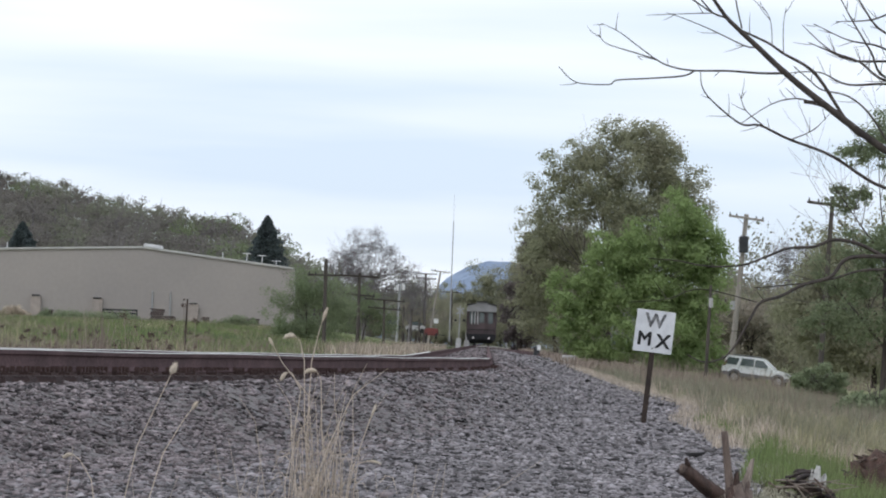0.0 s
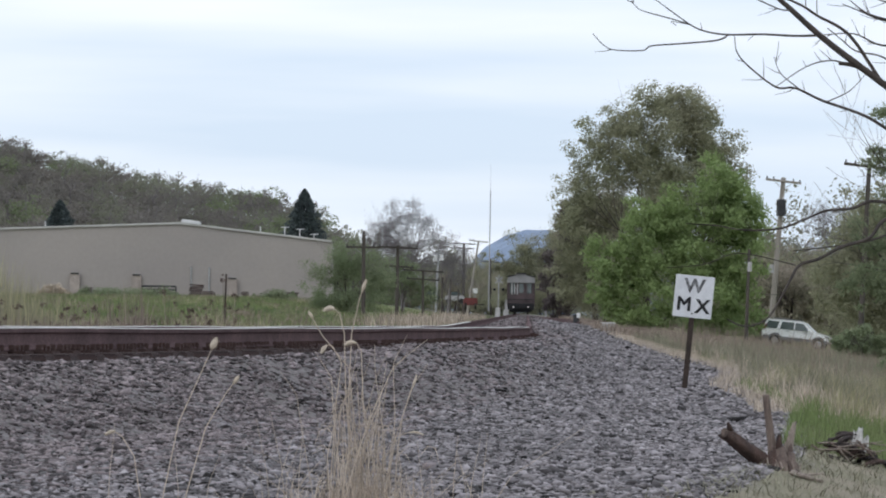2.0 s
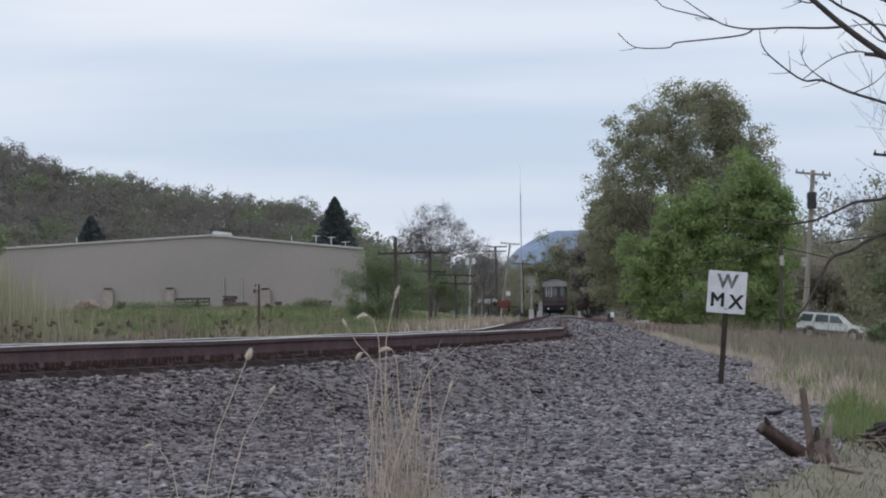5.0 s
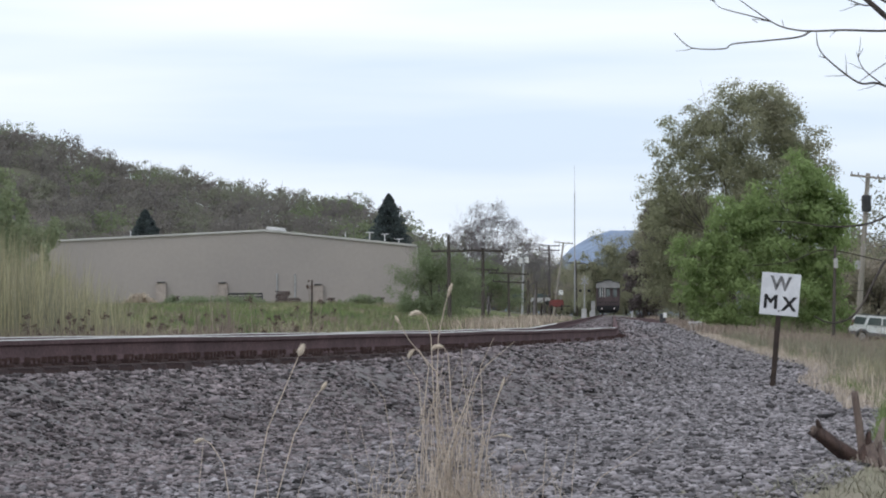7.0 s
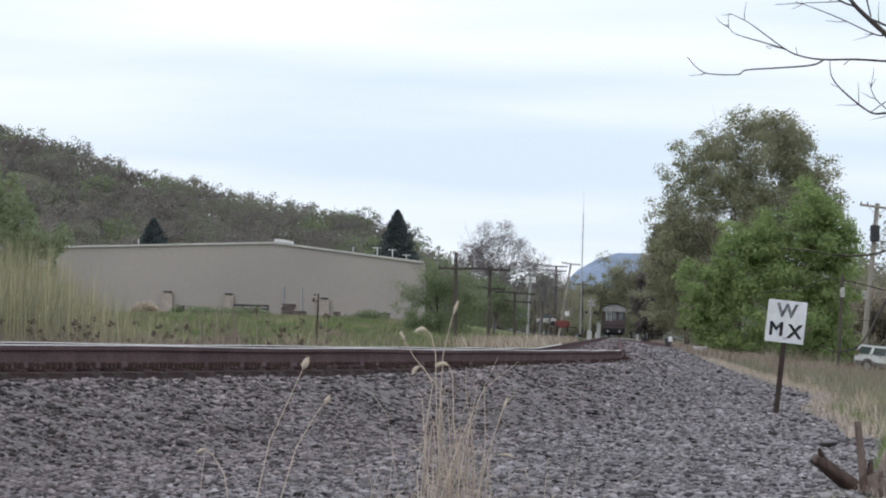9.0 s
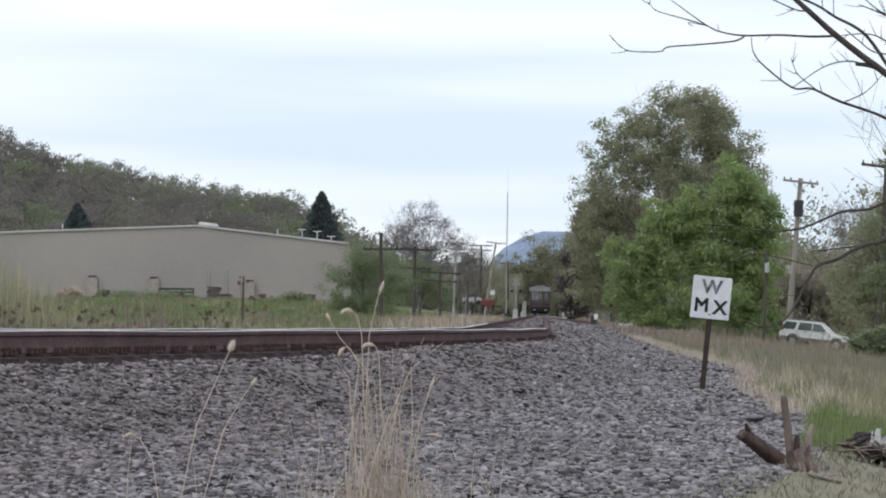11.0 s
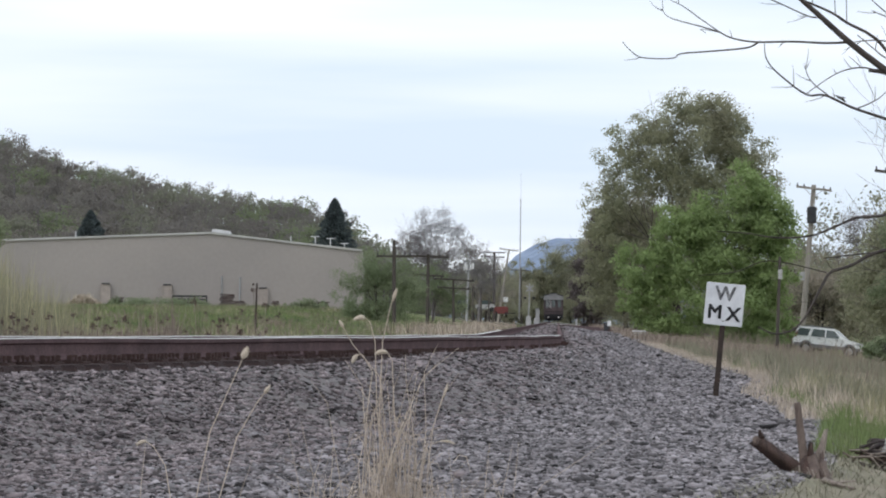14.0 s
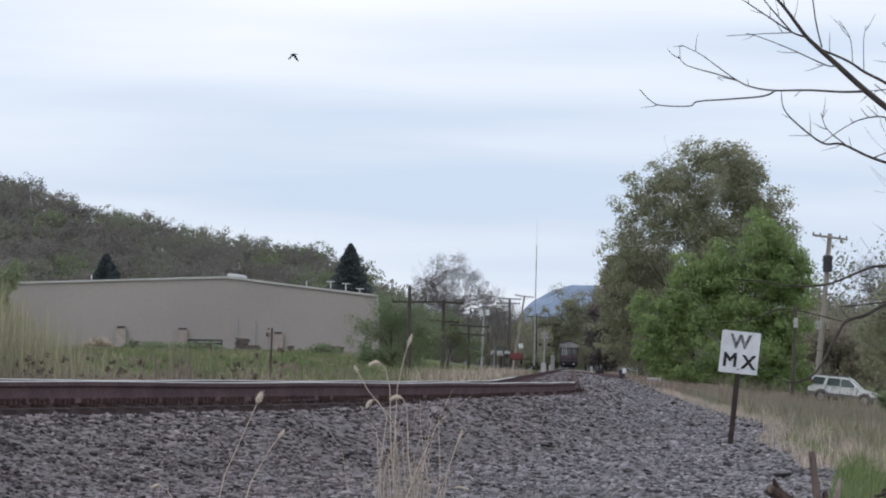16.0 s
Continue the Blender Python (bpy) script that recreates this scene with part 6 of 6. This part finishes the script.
    ear([(-0.08, 15.00, 0.14), (-0.05, 15.00, 0.66), (-0.03, 15.00, 0.82), (-0.07, 15.00, 0.89), (-0.09, 15.00, 0.89)], 0.010, 0.035, 0.5)
    ear([(-0.82, 15.00, 0.12), (-0.87, 15.00, 0.43), (-0.92, 15.00, 0.51), (-0.95, 15.00, 0.53)], 0.010, 0.035, 0.4)
    ear([(0.07, 15.00, 0.15), (-0.00, 15.00, 0.80), (-0.11, 15.00, 0.93), (-0.15, 15.00, 1.00)], 0.008, 0.035, 0.0)
    ear([(0.19, 15.00, 0.15), (0.20, 15.00, 0.44), (0.22, 15.00, 0.60), (0.26, 15.00, 0.72)], 0.006, 0.06, 0.0)
    ear([(0.18, 15.00, 0.15), (0.17, 15.00, 0.39), (0.19, 15.00, 0.52), (0.25, 15.00, 0.54)], 0.006, 0.05, 0.2)


foreground_tuft()


# ---------------------------------------------------------------- stump and brushwood
def log_mesh(p, q, r0, r1, rng, rough=0.25, sides=12, rings=9, ragged=0.0):
    bm = bmesh.new()
    p, q = Vector(p), Vector(q)
    d = (q - p)
    a = d.orthogonal().normalized()
    b = d.normalized().cross(a)
    rows = []
    ph = [rng.uniform(0, 6.28) for _ in range(4)]
    for i in range(rings):
        f = i / (rings - 1)
        row = []
        for k in range(sides):
            w = 2 * math.pi * k / sides
            r = (r0 + (r1 - r0) * f) * (1 + rough * (0.5 * math.sin(3 * w + ph[0] + f * 2) + 0.3 * math.sin(5 * w + ph[1] - f * 3) + rng.uniform(-0.15, 0.15)))
            c = p + d * f + (a * math.cos(w) + b * math.sin(w)) * r
            if i == rings - 1 and ragged:
                c += d.normalized() * rng.uniform(-ragged, ragged)
            row.append(bm.verts.new(c))
        rows.append(row)
    for i in range(rings - 1):
        for k in range(sides):
            bm.faces.new((rows[i][k], rows[i][(k + 1) % sides], rows[i + 1][(k + 1) % sides], rows[i + 1][k]))
    bm.faces.new(list(reversed(rows[0])))
    bm.faces.new(rows[-1])
    return bm


def build_stump():
    rng = random.Random(17)
    b = Vector(ground_at((2.55, 21.80, 0.15)))
    t = thing("rotten_stump", Matrix.Translation(b), "split rotten tree stump with a cut log and upright stake", "stump")
    loc = lambda q: Vector(q) - b
    part("stake", log_mesh(loc((2.545, 21.80, 0.06)), loc((2.480, 21.80, 0.573)), 0.031, 0.019, rng, 0.16, rings=12, ragged=0.006), M["wood"], t, "upright broken stake", True)
    part("snag", log_mesh(loc((2.575, 21.85, 0.02)), loc((2.660, 21.86, 0.400)), 0.055, 0.012, rng, 0.6, rings=12, ragged=0.03), M["palewood"], t, "bleached split snag", True)
    part("snag", log_mesh(loc((2.575, 21.78, 0.05)), loc((2.562, 21.80, 0.325)), 0.045, 0.014, rng, 0.6, rings=10, ragged=0.03), M["rotwood"], t, "", True)
    part("snag", log_mesh(loc((2.60, 21.74, 0.02)), loc((2.628, 21.78, 0.27)), 0.040, 0.012, rng, 0.6, rings=10, ragged=0.03), M["wood"], t, "", True)
    tip = loc((2.229, 21.70, 0.349))
    g = part("log", log_mesh(loc((2.48, 21.80, 0.175)), tip, 0.050, 0.040, rng, 0.35, rings=12, ragged=0.018), M["rotwood"], t, "short dark rotten log with a ragged end", True)
    part("broken_end", log_mesh(tip + Vector((0.012, 0, -0.006)), tip + Vector((-0.012, -0.004, 0.012)), 0.030, 0.020, rng, 0.5, rings=3, ragged=0.012), M["wood"], g, "", True)
    part("knot", log_mesh(tip + Vector((0.03, -0.01, 0.02)), tip + Vector((0.015, -0.03, 0.065)), 0.018, 0.009, rng, 0.4, rings=4, ragged=0.008), M["rotwood"], g, "", True)
    # flaring roots
    for x0, z0, x1, y1, z1, r in ((2.53, 0.18, 2.38, 21.60, -0.06, 0.060), (2.55, 0.18, 2.47, 21.48, -0.10, 0.070), (2.57, 0.20, 2.57, 21.44, -0.12, 0.075), (2.60, 0.18, 2.66, 21.48, -0.10, 0.070), (2.63, 0.14, 2.76, 21.58, -0.10, 0.050),
                                   (2.50, 0.20, 2.34, 21.72, 0.02, 0.036), (2.62, 0.14, 2.84, 21.78, -0.06, 0.040), (2.56, 0.22, 2.52, 21.60, 0.02, 0.05)):
        part("root", log_mesh(loc((x0, 21.80, z0)), loc((x1, y1, z1)), r, r * 0.45, rng, 0.5, rings=8), M[rng.choice(("wood", "wood", "rotwood"))], t, "", True)
    for k in range(10):
        a = loc((2.44 + 0.025 * k, 21.62 + rng.uniform(-0.1, 0.1), 0.05 + rng.uniform(0, 0.06)))
        part("splinter", log_mesh(a, a + Vector((rng.uniform(-0.06, 0.06), rng.uniform(-0.06, 0.02), rng.uniform(0.05, 0.14))), 0.010, 0.003, rng, 0.4, sides=6, rings=4, ragged=0.01), M[rng.choice(("wood", "rotwood", "palewood"))], t, "", True)
    q = Vector(ground_at((2.60, 21.25, 0)))
    t = thing("fallen_branch", Matrix.Translation(q), "bleached barkless branch lying before the stump", "branch")
    part("limb", log_mesh((-0.02, 0.08, 0.02), (0.14, -0.1, -0.02), 0.016, 0.010, rng, 0.35, rings=8, ragged=0.01), M["palewood"], t, "", True)
    part("side_limb", log_mesh((0.05, 0.0, 0.01), (0.17, 0.06, 0.02), 0.008, 0.004, rng, 0.3, sides=7, rings=6), M["palewood"], t, "", True)
    b2 = Vector(ground_at((3.36, 24.50, 0.08)))
    t = thing("brushwood_pile", Matrix.Translation(b2), "heap of curled dark bark, dead twigs and bleached wood", "brushwood")

    def curl(c, length, wide, bend, turn, tilt):
        """A curved slab of bark."""
        bm = bmesh.new()
        m = Matrix.Translation(c) @ pose(0, 0, 0, 0, tilt, turn)
        rows = []
        for i in range(9):
            f = i / 8 - 0.5
            a = f * bend
            x, z = length * math.sin(a) / bend, length * (math.cos(a) - 1) / bend
            w = wide * (1 - 1.6 * f * f) * rng.uniform(0.8, 1.1)
            row = []
            for k, th in ((-1, 0), (-0.4, 0.012), (0.4, 0.012), (1, 0), (0.4, -0.004), (-0.4, -0.004)):
                row.append(bm.verts.new(m @ Vector((x + rng.uniform(-0.004, 0.004), k * w, z + th - 0.35 * w * k * k))))
            rows.append(row)
        for p, q in zip(rows, rows[1:]):
            for k in range(6):
                bm.faces.new((p[k], p[(k + 1) % 6], q[(k + 1) % 6], q[k]))
        bm.faces.new(list(reversed(rows[0])))
        bm.faces.new(rows[-1])
        bmesh.ops.recalc_face_normals(bm, faces=bm.faces)
        return bm
    for k in range(34):
        x = rng.gauss(-0.03, 0.10)
        z = max(0.02, 0.26 - 1.5 * abs(x + 0.03)) * rng.uniform(0.25, 1.0)
        part("bark_slab", curl(Vector((x, rng.gauss(0, 0.08), z)), rng.uniform(0.12, 0.26), rng.uniform(0.015, 0.04), rng.uniform(0.8, 2.2), rng.uniform(-40, 40), rng.uniform(-25, 35)), M[rng.choice(("darkbark", "darkbark", "rotwood", "darkbark"))], t, "", True)
    for k in range(16):
        x, ang_ = rng.gauss(0.04, 0.16), rng.uniform(-0.4, 0.9)
        c = Vector((x, rng.gauss(-0.1, 0.08), rng.uniform(0.02, 0.14)))
        dv = Vector((math.cos(ang_), rng.uniform(-0.4, 0.4), -math.sin(ang_))) * rng.uniform(0.06, 0.17)
        part("branch", log_mesh(c - dv, c + dv, rng.uniform(0.004, 0.009), 0.003, rng, 0.3, sides=6, rings=5), M[rng.choice(("palewood", "wood", "palewood"))], t, "", True)
    for dx, dz, r in ((0.04, 0.19, 0.032), (0.08, 0.14, 0.03), (0.00, 0.17, 0.022)):
        part("bleached_chunk", log_mesh((dx, -0.08, dz - 0.07), (dx + 0.02, -0.06, dz + 0.03), r, r * 0.5, rng, 0.7, rings=7, ragged=0.025), M["trim"], t, "bleached grey wood chunk", True)
    b3 = Vector(ground_at((4.66, 30.00, 0.0)))
    t = thing("brushwood_pile", Matrix.Translation(b3), "heap of reddish brown earth and brushwood on the verge", "brushwood")
    bm = bmesh.new()
    bmesh.ops.create_icosphere(bm, subdivisions=4, radius=1.0)
    for v in bm.verts:
        k = 1 + 0.16 * math.sin(v.co.x * 7 + 1) * math.sin(v.co.y * 6) + 0.10 * math.sin(v.co.x * 17 + v.co.z * 13) + rng.uniform(-0.04, 0.04)
        v.co = Vector((v.co.x * 0.34 * k + 0.12, v.co.y * 0.30 * k, v.co.z * 0.36 * k))
    part("earth_mound", bm, M["redearth"], t, "reddish brown crumbly earth", True)
    for k in range(70):
        w, f = rng.uniform(0, 6.28), rng.uniform(0.2, 1.0)
        c = Vector((0.12 + 0.36 * f * math.cos(w), 0.30 * f * math.sin(w), 0.38 * math.sqrt(max(0.0, 1.02 - f * f)) - 0.02))
        ang_, ln = rng.uniform(0, 6.28), rng.uniform(0.08, 0.30)
        dv = Vector((math.cos(ang_), math.sin(ang_), rng.uniform(-0.4, 0.4))) * ln / 2
        r = rng.uniform(0.003, 0.010)
        part("branch", log_mesh(c - dv, c + dv, r, r * 0.5, rng, 0.3, sides=6, rings=4), M[rng.choice(("rotwood", "redearth", "wood", "darkbark"))], t, "", True)


build_stump()


# ---------------------------------------------------------------- ballast
def stones():
    rng = np.random.default_rng(123)
    corner = np.array([(1.35, 0, 0), (0, 1.3, 0), (-1.35, 0, 0), (0, -1.3, 0), (0.15, 0, 1.15), (0, 0.1, -1.15)])
    facets = np.array([(0, 1, 4), (1, 2, 4), (2, 3, 4), (3, 0, 4), (1, 0, 5), (2, 1, 5), (3, 2, 5), (0, 3, 5)])

    def place(n, y0, y1, size, power):
        xy = scatter(n, y0, y1, -3.2, lambda y: bench_edge(y) + 0.35, rng, power)
        return xy, size
    groups = [(106000, 15.7, 30, 0.030, 1.0), (52000, 30, 56, 0.036, 1.15), (18000, 56, 130, 0.046, 1.3), (9000, 130, 330, 0.075, 1.2)]
    vs, near = [], []
    for n, y0, y1, size, power in groups:
        xy = in_view(scatter(n, y0, y1, -3.2, lambda y: bench_edge(y) + 0.3, rng, power), 0.02)
        u = (xy[:, 0] - rail_x(xy[:, 1])) / np.sqrt(1 + rail_slope(xy[:, 1]) ** 2)
        clear = (np.abs(u) > 0.11) & (np.abs(u + 1.505) > 0.11)
        xy, u = xy[clear], u[clear]
        n = len(xy)
        s = size * np.exp(rng.normal(0, 0.28, n))
        c = np.column_stack([xy, land(xy[:, 0], xy[:, 1]) + s * rng.uniform(-0.10, 0.30, n)])
        q = corner[None] * rng.uniform(0.35, 0.62, (n, 1, 3)) * (1 + rng.uniform(-0.4, 0.3, (n, 6, 3))) + rng.uniform(-0.2, 0.2, (n, 6, 3))
        a = rng.normal(size=(n, 4))
        a /= np.linalg.norm(a, axis=1)[:, None]
        w, x, y, z = a.T
        rot = np.stack([1 - 2 * (y * y + z * z), 2 * (x * y - z * w), 2 * (x * z + y * w), 2 * (x * y + z * w), 1 - 2 * (x * x + z * z), 2 * (y * z - x * w),
                        2 * (x * z - y * w), 2 * (y * z + x * w), 1 - 2 * (x * x + y * y)], 1).reshape(n, 3, 3)
        turned = np.einsum("nij,nkj->nki", rot, q) * s[:, None, None] * np.array([1.22, 1.22, 0.56])
        vs.append(turned + c[:, None, :])
        near.append(u + rng.normal(0, 0.45, n) < np.interp(xy[:, 1], [16, 24, 34, 50], [4.2, 3.4, 2.2, 0.7]))
    v, near = np.concatenate(vs), np.concatenate(near)
    for pick, mat, lab in ((~near, "stone", "grey crushed stone ballast spread over the bench"), (near, "stained", "darker rust stained ballast on the track shoulder")):
        w = v[pick]
        f = (np.arange(len(w))[:, None, None] * 6 + facets[None]).reshape(-1, 3)
        tagged(new("ballast", big_mesh("ballast", w.reshape(-1, 3), f, M[mat])), lab, "gravel", kind="stuff")
    # the larger loose stones in front
    t = thing("loose_stones", Matrix(), "larger loose grey ballast stones on the bench", "gravel", kind="structure")
    prng = random.Random(6)
    kinds = []
    for k in range(8):
        bm = bmesh.new()
        bmesh.ops.create_icosphere(bm, subdivisions=1, radius=0.5)
        for vv in bm.verts:
            vv.co = Vector((vv.co.x * prng.uniform(0.8, 1.3), vv.co.y * prng.uniform(0.7, 1.1), vv.co.z * prng.uniform(0.5, 0.9)))
        me = bpy.data.meshes.new("stone")
        bm.to_mesh(me)
        bm.free()
        me.materials.append(M["stone_one"])
        kinds.append(me)
    xy = in_view(scatter(420, 17, 34, 0.6, 5.5, rng), 0.0)[:290]
    for x, y in xy:
        o = held("stone", prng.choice(kinds), t)
        s = prng.uniform(0.036, 0.052)
        o.matrix_basis = pose(float(x), float(y), float(land(x, y)) + s * 0.22, prng.uniform(0, 360), prng.uniform(0, 360), prng.uniform(0, 360)) @ Matrix.Diagonal((s, s, s, 1))


stones()


# ---------------------------------------------------------------- what moves
def motions():
    def train_rows(ahead):
        rows = []
        for k in range(9):
            t = 2.0 * k
            y = 374 + 14.0 * t + ahead
            p, a = track_point(y, -0.7525)
            rows.append((t, pose(p.x, p.y, p.z, 0, 0, -math.degrees(a))))
        return rows
    walk(coach, train_rows(0))
    walk(coach_ahead, train_rows(24.6))
    rows = [(0.0, 250.0, 190.0, 12.0), (12.0, 58.0, 190.0, 12.5), (14.2, 20.5, 190.0, 13.2), (14.7, 12.45, 190.0, 13.52), (14.9, 9.36, 190.0, 13.72), (15.1, 6.23, 190.0, 13.85), (15.3, 3.16, 190.0, 14.34), (15.5, 0.67, 190.0, 15.27), (15.7, -1.83, 190.0, 15.92), (15.8, -2.92, 190.0, 16.68), (15.9, -4.32, 190.0, 16.97), (16.0, -5.50, 190.0, 17.43)]
    walk(bird, [(t, pose(x, y, z, 0, 0, -50) @ pose(0, 0, 0, -22 if t < 15.75 else -4)) for t, x, y, z in rows])
    for s, w in zip((1, -1), wings):
        flaps = [(0.0, pose(0, 0, 0, 12 * s))]
        for k, ang_ in enumerate((-5, 40, -12, 5, 42, 0, -8, 44, -8, -5, 50, -15, -8, 44, 0, 6, -4, -42, 44, 2, -42)):
            flaps.append((round(14.0 + 0.1 * k, 1), pose(0, 0, 0, ang_ * s)))
        walk(w, flaps)


motions()
